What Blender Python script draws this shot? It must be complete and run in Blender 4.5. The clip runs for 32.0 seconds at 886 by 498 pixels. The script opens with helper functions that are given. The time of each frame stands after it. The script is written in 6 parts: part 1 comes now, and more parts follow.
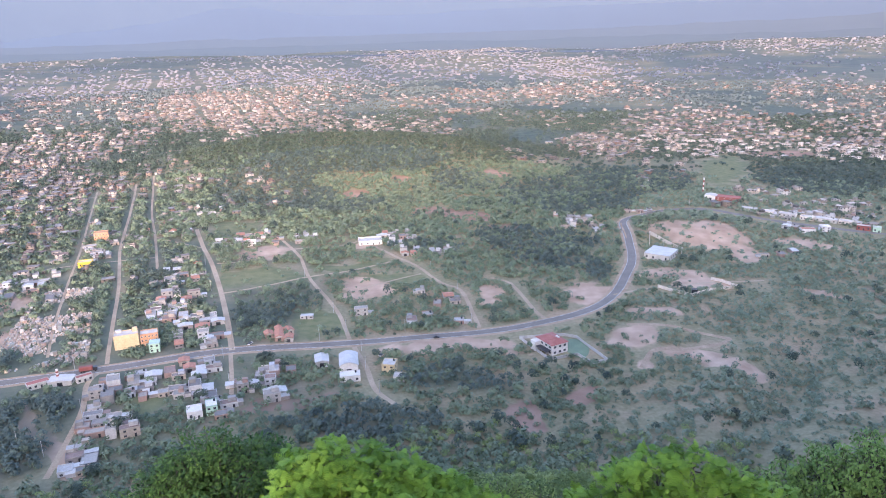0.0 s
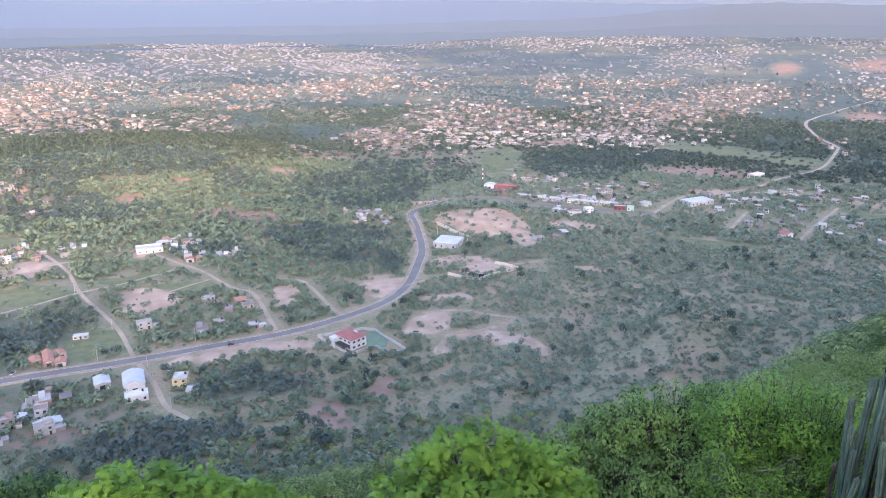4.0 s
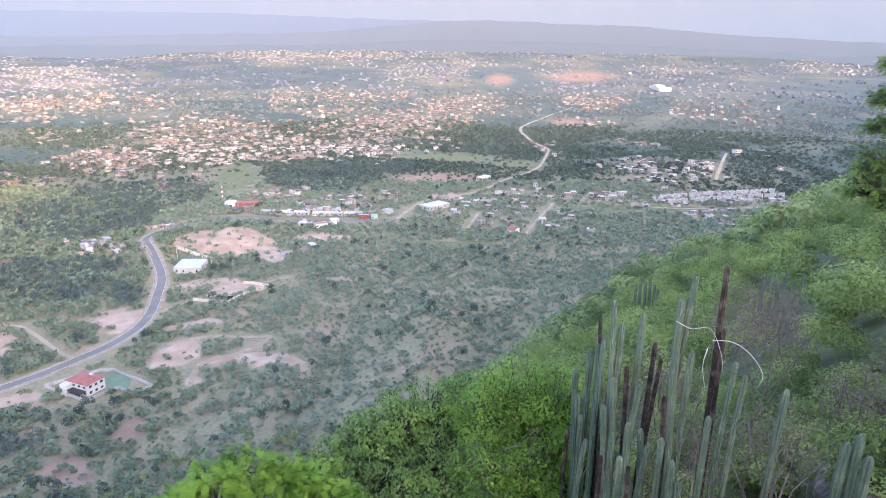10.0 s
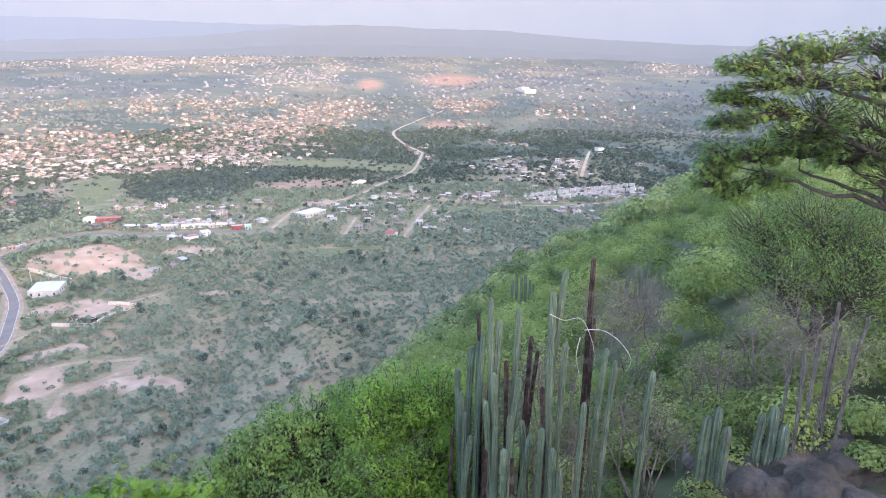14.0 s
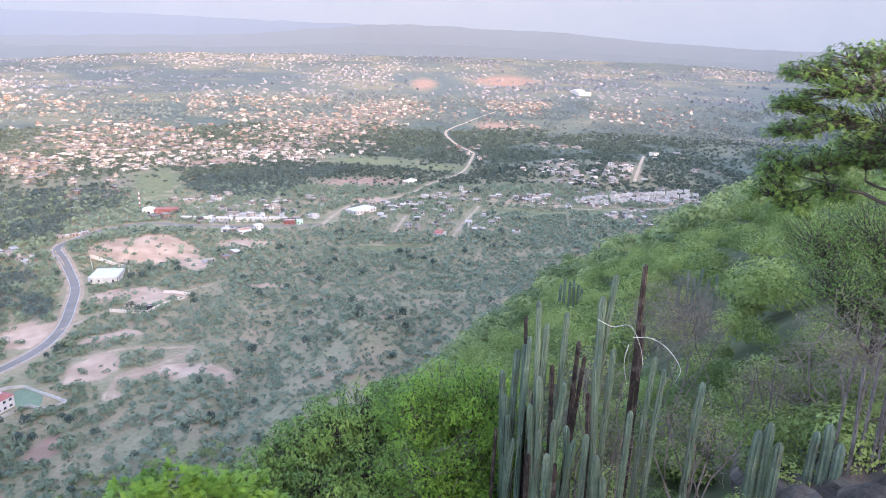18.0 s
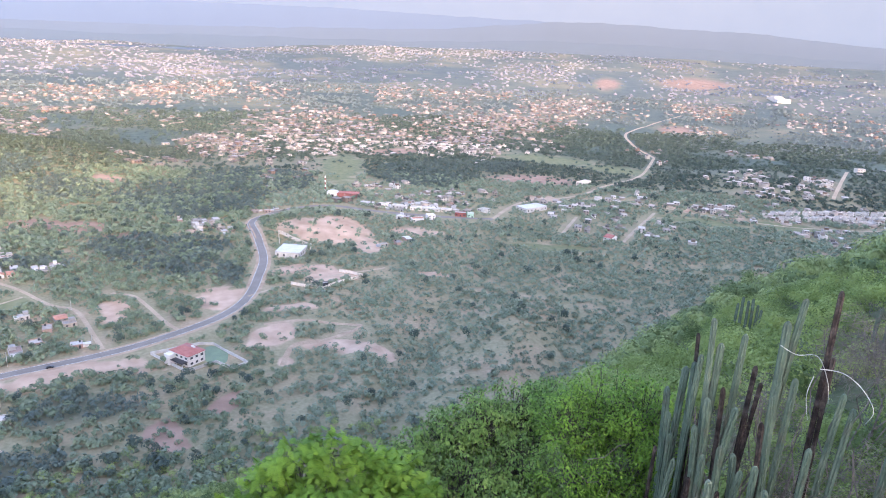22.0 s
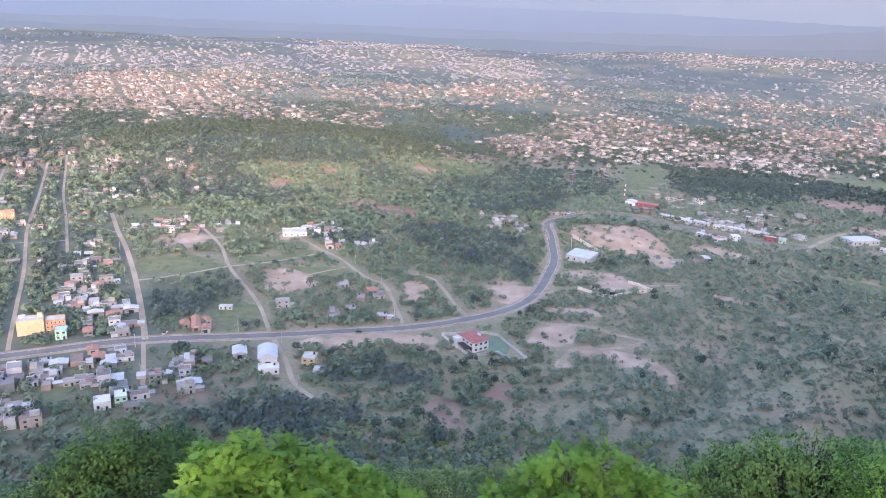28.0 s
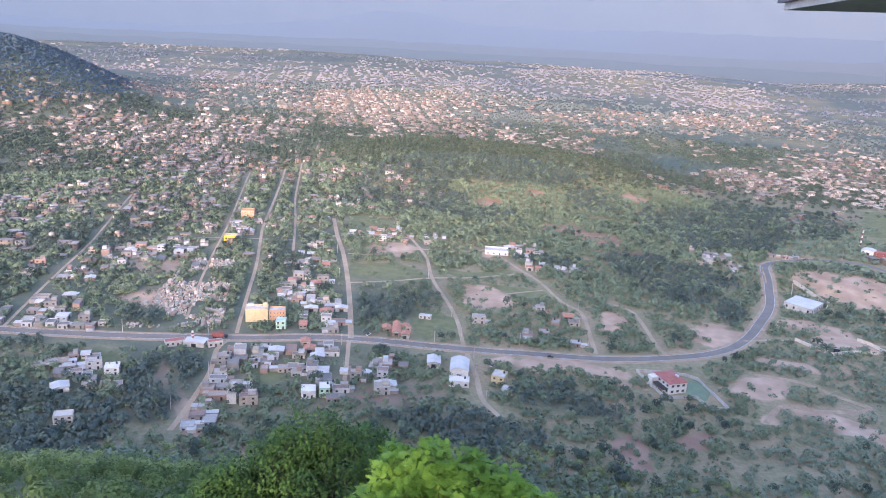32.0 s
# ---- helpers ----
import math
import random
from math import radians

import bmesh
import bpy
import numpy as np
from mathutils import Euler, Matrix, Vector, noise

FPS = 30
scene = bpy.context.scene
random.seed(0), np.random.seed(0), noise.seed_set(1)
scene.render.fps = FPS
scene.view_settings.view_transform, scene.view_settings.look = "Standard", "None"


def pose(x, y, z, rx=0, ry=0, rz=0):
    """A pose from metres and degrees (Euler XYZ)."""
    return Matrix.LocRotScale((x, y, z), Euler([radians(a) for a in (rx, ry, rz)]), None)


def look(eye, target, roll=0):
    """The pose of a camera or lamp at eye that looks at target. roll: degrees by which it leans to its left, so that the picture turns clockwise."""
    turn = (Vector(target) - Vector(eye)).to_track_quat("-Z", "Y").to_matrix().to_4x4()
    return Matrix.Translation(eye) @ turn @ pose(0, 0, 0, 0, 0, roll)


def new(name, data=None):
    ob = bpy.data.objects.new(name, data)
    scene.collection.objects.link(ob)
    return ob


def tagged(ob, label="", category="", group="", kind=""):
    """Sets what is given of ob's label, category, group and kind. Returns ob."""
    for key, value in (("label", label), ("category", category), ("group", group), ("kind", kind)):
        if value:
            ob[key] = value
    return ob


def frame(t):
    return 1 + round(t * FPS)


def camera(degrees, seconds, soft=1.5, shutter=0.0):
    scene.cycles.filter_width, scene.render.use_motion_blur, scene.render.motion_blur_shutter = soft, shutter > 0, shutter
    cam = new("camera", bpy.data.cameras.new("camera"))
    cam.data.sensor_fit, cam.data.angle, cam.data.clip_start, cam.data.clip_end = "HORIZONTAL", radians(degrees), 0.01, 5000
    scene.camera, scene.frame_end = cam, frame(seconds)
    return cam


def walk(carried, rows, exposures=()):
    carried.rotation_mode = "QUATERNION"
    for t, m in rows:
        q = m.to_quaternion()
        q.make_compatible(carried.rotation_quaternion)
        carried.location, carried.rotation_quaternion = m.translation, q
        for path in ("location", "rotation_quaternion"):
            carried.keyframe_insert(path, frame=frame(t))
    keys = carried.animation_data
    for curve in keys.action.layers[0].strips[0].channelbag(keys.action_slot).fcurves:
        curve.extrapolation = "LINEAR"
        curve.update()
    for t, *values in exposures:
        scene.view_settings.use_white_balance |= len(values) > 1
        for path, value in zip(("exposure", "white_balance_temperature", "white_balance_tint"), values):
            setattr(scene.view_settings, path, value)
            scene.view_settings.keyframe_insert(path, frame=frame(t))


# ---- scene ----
# ---------------------------------------------------------------- camera
cam = camera(62.88, 32.0, 1.0)
S = 4.0 / 3.0   # metres to a unit of the plan below
EYE = 200.0   # eye height above the valley floor, metres
ARM = 0.30    # the phone is held out and swings round the body
EXPOSURE, TINT = 2.78, 22.5
ROWS = [
    (0.0, 72.60, 0.95, -0.30),
    (0.5, 72.49, 0.73, -2.29),
    (1.0, 72.28, 0.57, -4.42),
    (1.5, 72.06, 0.46, -6.63),
    (2.0, 71.83, 0.38, -8.88),
    (2.5, 71.71, 0.22, -11.05),
    (3.0, 71.74, 0.09, -13.15),
    (3.5, 71.94, -0.10, -15.15),
    (5.5, 72.91, -0.64, -21.71),
    (6.0, 72.90, -0.63, -23.14),
    (6.5, 72.87, -0.72, -24.52),
    (7.0, 72.86, -0.76, -25.99),
    (7.5, 72.89, -0.80, -27.59),
    (8.0, 73.00, -0.89, -29.29),
    (8.5, 73.13, -0.99, -31.17),
    (9.0, 73.30, -1.06, -33.19),
    (9.5, 73.41, -1.15, -35.25),
    (10.0, 73.44, -1.10, -37.29),
    (10.5, 73.34, -0.95, -39.27),
    (11.0, 73.15, -0.82, -41.08),
    (11.5, 72.99, -0.75, -42.66),
    (12.0, 72.93, -0.74, -44.01),
    (12.5, 73.01, -0.70, -45.09),
    (13.0, 73.29, -0.82, -45.94),
    (13.5, 73.63, -0.89, -46.66),
    (14.0, 73.95, -0.92, -47.28),
    (14.5, 74.21, -0.96, -47.76),
    (16.5, 74.28, -1.05, -46.87),
    (17.0, 74.17, -1.19, -45.84),
    (17.5, 74.04, -1.47, -44.52),
    (18.0, 73.88, -1.76, -43.07),
    (18.5, 73.74, -2.02, -41.51),
    (19.0, 73.65, -2.34, -39.90),
    (19.5, 73.58, -2.50, -38.26),
    (20.0, 73.56, -2.60, -36.54),
    (20.5, 73.47, -2.68, -34.67),
    (21.0, 73.33, -2.72, -32.75),
    (21.5, 73.20, -2.79, -30.87),
    (22.0, 73.12, -2.89, -29.03),
    (22.5, 73.07, -3.02, -27.20),
    (23.0, 73.05, -3.16, -25.37),
    (23.5, 73.09, -2.98, -23.49),
    (24.0, 73.09, -3.00, -21.62),
    (24.5, 73.04, -3.15, -19.76),
    (25.0, 72.92, -3.27, -17.86),
    (25.5, 72.70, -3.33, -15.97),
    (27.5, 72.22, -2.91, -7.27),
    (28.0, 72.35, -2.95, -5.22),
    (28.5, 72.46, -2.86, -3.42),
    (29.0, 72.64, -2.83, -1.77),
    (29.5, 72.78, -2.82, -0.15),
    (30.0, 72.93, -2.93, 1.65),
    (30.5, 73.08, -3.18, 3.86),
    (31.0, 73.15, -3.36, 6.36),
    (31.5, 73.22, -3.45, 8.94),
    (32.0, 73.24, -3.43, 11.42),
]
walk(cam, [(t, pose(ARM * math.sin(radians(-rz)), ARM * (math.cos(radians(rz)) - 1), EYE, rx, ry, rz)) for t, rx, ry, rz in ROWS],
     [(t, EXPOSURE + e, k, TINT) for t, e, k in ((0.0, 0.15, 6380.0), (6.0, 0.41, 6530.0), (13.0, 0.67, 7000.0), (19.0, 0.65, 6870.0), (25.0, 0.40, 6490.0), (28.0, 0.19, 6400.0), (32.0, 0.09, 6330.0))])

# ---------------------------------------------------------------- light
SUN_EL, SUN_AZ = 12.0, 182.0   # low evening sun behind the viewpoint, compass degrees from +y
world = bpy.data.worlds.new("sky")
scene.world = world
world.use_nodes = True
wn = world.node_tree.nodes
sky = wn.new("ShaderNodeTexSky")
sky.sky_type = "NISHITA"
sky.sun_disc = False
sky.sun_elevation = radians(SUN_EL)
sky.sun_rotation = radians(SUN_AZ)
sky.altitude = 1500
sky.air_density = 0.75
sky.dust_density = 5.0
sky.ozone_density = 1.0
world.node_tree.links.new(sky.outputs[0], wn["Background"].inputs[0])
wn["Background"].inputs[1].default_value = 0.15
sun_data = bpy.data.lights.new("sun", "SUN")
sun_data.energy = 0.33
sun_data.angle = radians(3.0)
sun_data.color = (1.0, 0.73, 0.54)
sun = new("sun", sun_data)
sv = Vector((math.sin(radians(SUN_AZ)) * math.cos(radians(SUN_EL)), math.cos(radians(SUN_AZ)) * math.cos(radians(SUN_EL)), math.sin(radians(SUN_EL))))
sun.matrix_world = look(sv * 400 + Vector((0, 0, EYE)), (0, 0, EYE))

# ---------------------------------------------------------------- materials


def material(name, colours, rough=0.9, scale=1.0, fine=8.0, by="noise", sheen=0.0, bump=0.0, metal=0.0, spread=(0.3, 0.7), through_light=0.0, tint=(0.9, 0.9, 0.92)):
    """Principled material whose base colour runs over a ramp, by noise, by the mesh island or by the object."""
    m = bpy.data.materials.new(name)
    m.use_nodes = True
    nt = m.node_tree
    n, link = nt.nodes, nt.links.new
    b = n["Principled BSDF"]
    b.inputs["Roughness"].default_value = rough
    b.inputs["Metallic"].default_value = metal
    if rough > 0.6 or by in ("leaf", "crown"):
        b.inputs["Specular IOR Level"].default_value = 0.15
    b.inputs["Sheen Weight"].default_value = sheen
    b.inputs["Sheen Roughness"].default_value = 0.9
    b.inputs["Sheen Tint"].default_value = (*tint, 1)
    geo = n.new("ShaderNodeNewGeometry")
    tex = n.new("ShaderNodeTexNoise")
    tex.inputs["Scale"].default_value = scale
    tex.inputs["Detail"].default_value = 4
    link(geo.outputs["Position"], tex.inputs["Vector"])
    ramp = n.new("ShaderNodeValToRGB")
    el = ramp.color_ramp.elements
    while len(el) < len(colours):
        el.new(0.5)
    for i, c in enumerate(colours):
        el[i].color = (*c, 1)
        if by == "noise":
            el[i].position = spread[0] + (spread[1] - spread[0]) * i / max(1, len(colours) - 1)
        else:
            el[i].position = i / len(colours)
    if by == "noise":
        link(tex.outputs["Fac"], ramp.inputs[0])
    elif by == "island":
        link(geo.outputs["Random Per Island"], ramp.inputs[0])
        ramp.color_ramp.interpolation = "CONSTANT"
    elif by == "crown":
        tone = n.new("ShaderNodeAttribute")
        tone.attribute_name = "tone"
        total = tex.outputs["Fac"]
        for src, k, c in ((geo.outputs["Random Per Island"], 0.16, -0.33), (tone.outputs["Fac"], 0.5, 0.0)):
            ma = n.new("ShaderNodeMath")
            ma.operation = "MULTIPLY_ADD"
            link(src, ma.inputs[0])
            ma.inputs[1].default_value = k
            link(total, ma.inputs[2])
            total = ma.outputs[0]
            if c:
                sh = n.new("ShaderNodeMath")
                sh.operation = "ADD"
                link(total, sh.inputs[0])
                sh.inputs[1].default_value = c
                total = sh.outputs[0]
        link(total, ramp.inputs[0])
    elif by == "leaf":
        mix = n.new("ShaderNodeMath")
        mix.operation = "MULTIPLY_ADD"
        link(geo.outputs["Random Per Island"], mix.inputs[0])
        mix.inputs[1].default_value = 0.45
        sub = n.new("ShaderNodeMath")
        sub.operation = "MULTIPLY_ADD"
        link(tex.outputs["Fac"], sub.inputs[0])
        sub.inputs[1].default_value = 1.6
        sub.inputs[2].default_value = -0.55
        link(sub.outputs[0], mix.inputs[2])
        link(mix.outputs[0], ramp.inputs[0])
    else:
        oi = n.new("ShaderNodeObjectInfo")
        link(oi.outputs["Random"], ramp.inputs[0])
        ramp.color_ramp.interpolation = "CONSTANT"
    fn = n.new("ShaderNodeTexNoise")
    fn.inputs["Scale"].default_value = fine
    fn.inputs["Detail"].default_value = 6
    link(geo.outputs["Position"], fn.inputs["Vector"])
    grime = n.new("ShaderNodeMix")
    grime.data_type = "RGBA"
    grime.blend_type = "MULTIPLY"
    grime.inputs["Factor"].default_value = 0.5
    shade = n.new("ShaderNodeValToRGB")
    shade.color_ramp.elements[0].position, shade.color_ramp.elements[0].color = 0.3, (0.55, 0.53, 0.5, 1)
    shade.color_ramp.elements[1].position, shade.color_ramp.elements[1].color = 0.65, (1, 1, 1, 1)
    link(fn.outputs["Fac"], shade.inputs[0])
    link(ramp.outputs[0], grime.inputs["A"])
    link(shade.outputs[0], grime.inputs["B"])
    link(grime.outputs["Result"], b.inputs["Base Color"])
    if bump:
        bp = n.new("ShaderNodeBump")
        bp.inputs["Strength"].default_value = bump
        bp.inputs["Distance"].default_value = 0.1
        link(fn.outputs["Fac"], bp.inputs["Height"])
        link(bp.outputs[0], b.inputs["Normal"])
    if through_light:
        tr = n.new("ShaderNodeBsdfTranslucent")
        link(grime.outputs["Result"], tr.inputs[0])
        ms = n.new("ShaderNodeMixShader")
        ms.inputs[0].default_value = through_light
        link(b.outputs[0], ms.inputs[1])
        link(tr.outputs[0], ms.inputs[2])
        link(ms.outputs[0], n["Material Output"].inputs[0])
    return m


HAZE = 0.10
M_SCRUB = material("scrub_leaves", [(0.084, 0.126, 0.074), (0.116, 0.162, 0.090), (0.172, 0.212, 0.116)], 0.8, 0.05, 1.5, "crown", HAZE)
# lighter copy of the scrub leaves, painting the haze over the eastern foothills
M_HAZESCRUB = material("hazed_scrub_leaves", [(0.122, 0.165, 0.108), (0.155, 0.202, 0.126), (0.205, 0.245, 0.150)], 0.8, 0.05, 1.5, "crown", HAZE)
M_WOODS = material("woods_leaves", [(0.036, 0.060, 0.048), (0.052, 0.079, 0.058), (0.082, 0.108, 0.072)], 0.8, 0.02, 0.5, "crown", 0.05)
M_HOLLOW = material("hollow_woods_leaves", [(0.056, 0.086, 0.078), (0.072, 0.104, 0.088), (0.098, 0.130, 0.100)], 0.8, 0.02, 0.5, "crown", 0.05)
M_SLOPE = material("lower_slope_leaves", [(0.050, 0.088, 0.026), (0.092, 0.145, 0.042), (0.180, 0.240, 0.072)], 0.65, 0.16, 2.0, "crown", 0.03, through_light=0.3)
M_KNOLL = material("knoll_leaves", [(0.066, 0.088, 0.060), (0.080, 0.104, 0.068), (0.104, 0.126, 0.080)], 0.8, 0.04, 0.5, "crown")
# woods of the far hill, their blue painted in for the haze
M_HAZEHILL = material("haze_blue_leaves", [(0.064, 0.098, 0.132), (0.072, 0.106, 0.138), (0.082, 0.116, 0.144)], 0.8, 0.02, 0.3, "crown")
# haze on the far slopes, painted in as a greyer leaf colour
M_MIDWOODS = material("hazed_mid_leaves", [(0.090, 0.118, 0.118), (0.104, 0.132, 0.124), (0.124, 0.148, 0.132)], 0.8, 0.015, 0.4, "crown", 0.1)
M_BRIGHT = material("bright_small_leaves", [(0.055, 0.130, 0.014), (0.110, 0.225, 0.024), (0.215, 0.370, 0.042)], 0.55, 1.2, 5.0, "crown", 0.03, through_light=0.3)
# bluer again: haze beyond the town carried by the leaf colour
M_FARWOODS = material("hazed_far_leaves", [(0.088, 0.108, 0.142), (0.096, 0.116, 0.148), (0.108, 0.126, 0.152)], 0.8, 0.01, 0.3, "crown", 0.1)
M_HILL = material("hillside_leaves", [(0.072, 0.118, 0.030), (0.148, 0.212, 0.056), (0.300, 0.375, 0.105)], 0.65, 0.16, 2.0, "crown", 0.03, through_light=0.35)
# hillside leaves lightened with distance, haze put into the colour
M_HILLFAR = material("hazed_hillside_leaves", [(0.110, 0.160, 0.066), (0.190, 0.250, 0.095), (0.340, 0.395, 0.145)], 0.75, 0.10, 1.5, "crown", 0.05, through_light=0.3)
M_DARKLEAF = material("dark_leaves", [(0.018, 0.052, 0.008), (0.036, 0.090, 0.013), (0.078, 0.155, 0.026)], 0.6, 1.2, 5.0, "crown", 0.03, through_light=0.2)
M_FEATHER = material("feathery_leaves", [(0.075, 0.165, 0.014), (0.140, 0.270, 0.024), (0.240, 0.395, 0.045)], 0.55, 1.0, 5.0, "crown", 0.03, through_light=0.3)
M_BROAD = material("broad_leaves", [(0.080, 0.160, 0.030), (0.135, 0.240, 0.050), (0.235, 0.360, 0.085)], 0.55, 1.0, 5.0, "crown", 0.03, through_light=0.3)
M_BARK = material("bark", [(0.05, 0.042, 0.035), (0.12, 0.10, 0.085)], 0.9, 3.0, 20.0, "noise", 0.0, 0.5)
M_GREYTWIG = material("grey_twigs", [(0.135, 0.112, 0.090), (0.235, 0.200, 0.162)], 0.9, 3.0, 20.0)
M_CACTUS = material("cactus_skin", [(0.105, 0.115, 0.070), (0.075, 0.115, 0.068), (0.110, 0.155, 0.095), (0.155, 0.195, 0.125)], 0.55, 2.5, 12.0, "noise", 0.05, 0.3)
M_DEADCACTUS = material("dead_cactus_wood", [(0.025, 0.018, 0.015), (0.06, 0.042, 0.034), (0.15, 0.115, 0.095)], 0.9, 4.0, 18.0, "noise", 0.0, 0.6)
M_PALESTALK = material("pale_dry_stalk", [(0.42, 0.40, 0.34), (0.6, 0.58, 0.5)], 0.8, 5.0, 20.0)
M_ROCK = material("dark_rock", [(0.05, 0.042, 0.034), (0.15, 0.125, 0.10)], 0.9, 1.2, 9.0, "noise", 0.0, 0.7)
M_ASPHALT = material("asphalt", [(0.165, 0.138, 0.112), (0.225, 0.190, 0.158)], 0.75, 0.08, 0.8, "noise", 0.05)
M_DIRT = material("dirt_track", [(0.335, 0.245, 0.160), (0.475, 0.360, 0.245)], 0.95, 0.06, 0.8, "noise", 0.05)
M_SHOULDER = material("earth_shoulder", [(0.325, 0.225, 0.150), (0.470, 0.345, 0.240)], 0.95, 0.12, 0.9)
M_VILLAGE = material("village_paint", [(0.53, 0.465, 0.400), (0.39, 0.335, 0.285), (0.60, 0.540, 0.470), (0.33, 0.275, 0.230), (0.47, 0.390, 0.325)], 0.85, 0.3, 0.4, "island")
M_LINE = material("road_paint", [(0.55, 0.55, 0.52), (0.75, 0.75, 0.72)], 0.7, 0.5, 3.0)
M_CONC = material("concrete", [(0.38, 0.345, 0.30), (0.54, 0.50, 0.44)], 0.9, 0.3, 2.5, "noise", 0.2, 0.1)
M_PAINT = material("house_paint", [(0.425, 0.387, 0.340), (0.246, 0.225, 0.200), (0.408, 0.332, 0.259), (0.527, 0.493, 0.451), (0.272, 0.230, 0.200), (0.340, 0.221, 0.170), (0.459, 0.451, 0.442), (0.306, 0.285, 0.264)], 0.85, 0.3, 0.9, "object", 0.1)
M_ROOF = material("flat_roof", [(0.246, 0.217, 0.191), (0.340, 0.315, 0.281), (0.264, 0.174, 0.136), (0.187, 0.170, 0.153), (0.399, 0.378, 0.348), (0.306, 0.264, 0.221)], 0.9, 0.4, 0.9, "object", 0.1)
M_FARPAINT = material("town_paint", [(0.28, 0.225, 0.180), (0.12, 0.105, 0.092), (0.235, 0.175, 0.132), (0.44, 0.375, 0.310), (0.205, 0.130, 0.096), (0.18, 0.157, 0.138), (0.35, 0.292, 0.242), (0.165, 0.139, 0.114)], 0.85, 0.3, 0.4, "island", 0.05)
M_FARROOF = material("town_roofs", [(0.190, 0.174, 0.160), (0.270, 0.246, 0.225), (0.220, 0.152, 0.122), (0.165, 0.152, 0.145), (0.325, 0.304, 0.285), (0.228, 0.198, 0.174)], 0.9, 0.3, 0.4, "island", 0.05)
# farthest houses: haze painted in as dim, low-contrast wall colours
M_HAZEPAINT = material("haze_grey_paint", [(0.185, 0.175, 0.190), (0.150, 0.150, 0.168), (0.240, 0.215, 0.212), (0.170, 0.165, 0.175), (0.215, 0.195, 0.195)], 0.85, 0.3, 0.4, "island", HAZE)
M_TOMB = material("tomb_paint", [(0.48, 0.42, 0.35), (0.36, 0.31, 0.26), (0.24, 0.21, 0.175), (0.42, 0.33, 0.24), (0.56, 0.50, 0.43), (0.31, 0.32, 0.29), (0.38, 0.27, 0.205)], 0.85, 0.5, 2.0, "island", 0.1)
M_DARK = material("dark_opening", [(0.02, 0.02, 0.024), (0.045, 0.045, 0.05)], 0.35, 0.5, 2.0)
M_WHITE = material("white_paint", [(0.630, 0.576, 0.508), (0.720, 0.666, 0.594)], 0.8, 0.3, 1.5, "noise", 0.2)
M_YELLOW = material("yellow_render", [(0.57, 0.43, 0.235), (0.65, 0.50, 0.29)], 0.85, 0.3, 1.5, "noise", 0.1)
M_MINT = material("mint_render", [(0.40, 0.56, 0.40), (0.47, 0.62, 0.46)], 0.85, 0.3, 1.5, "noise", 0.1)
M_BLUEROOF = material("blue_sheet_roof", [(0.34, 0.46, 0.66), (0.42, 0.54, 0.72)], 0.6, 0.4, 1.5, "noise", 0.1)
M_SHEET = material("pale_sheet_metal", [(0.430, 0.400, 0.361), (0.525, 0.490, 0.447)], 0.5, 0.25, 1.5, "noise", 0.1)
M_REDROOF = material("red_clay_roof", [(0.33, 0.110, 0.088), (0.42, 0.160, 0.130)], 0.85, 0.4, 2.0, "noise", 0.05)
M_TILE = material("terracotta_tiles", [(0.38, 0.15, 0.09), (0.50, 0.22, 0.13)], 0.85, 0.6, 2.0, "noise", 0.1)
M_REDPAINT = material("red_paint", [(0.25, 0.070, 0.055), (0.32, 0.100, 0.078)], 0.6, 0.4, 2.0)
M_ORANGE = material("orange_render", [(0.50, 0.27, 0.155), (0.58, 0.34, 0.205)], 0.85, 0.3, 1.5)
M_LAWN = material("lawn", [(0.07, 0.13, 0.05), (0.11, 0.18, 0.07)], 0.9, 0.2, 2.0, "noise", 0.2)
M_STEEL = material("dark_painted_steel", [(0.018, 0.022, 0.038), (0.03, 0.035, 0.055)], 0.4, 3.0, 30.0)
M_SOFFIT = material("grey_soffit", [(0.30, 0.30, 0.32), (0.38, 0.38, 0.40)], 0.7, 3.0, 30.0)
M_BLACKTANK = material("black_plastic_tank", [(0.02, 0.02, 0.02), (0.04, 0.04, 0.042)], 0.5, 2.0, 9.0)
M_TYRE = material("tyre_rubber", [(0.02, 0.02, 0.02), (0.035, 0.035, 0.035)], 0.8, 5.0, 20.0)


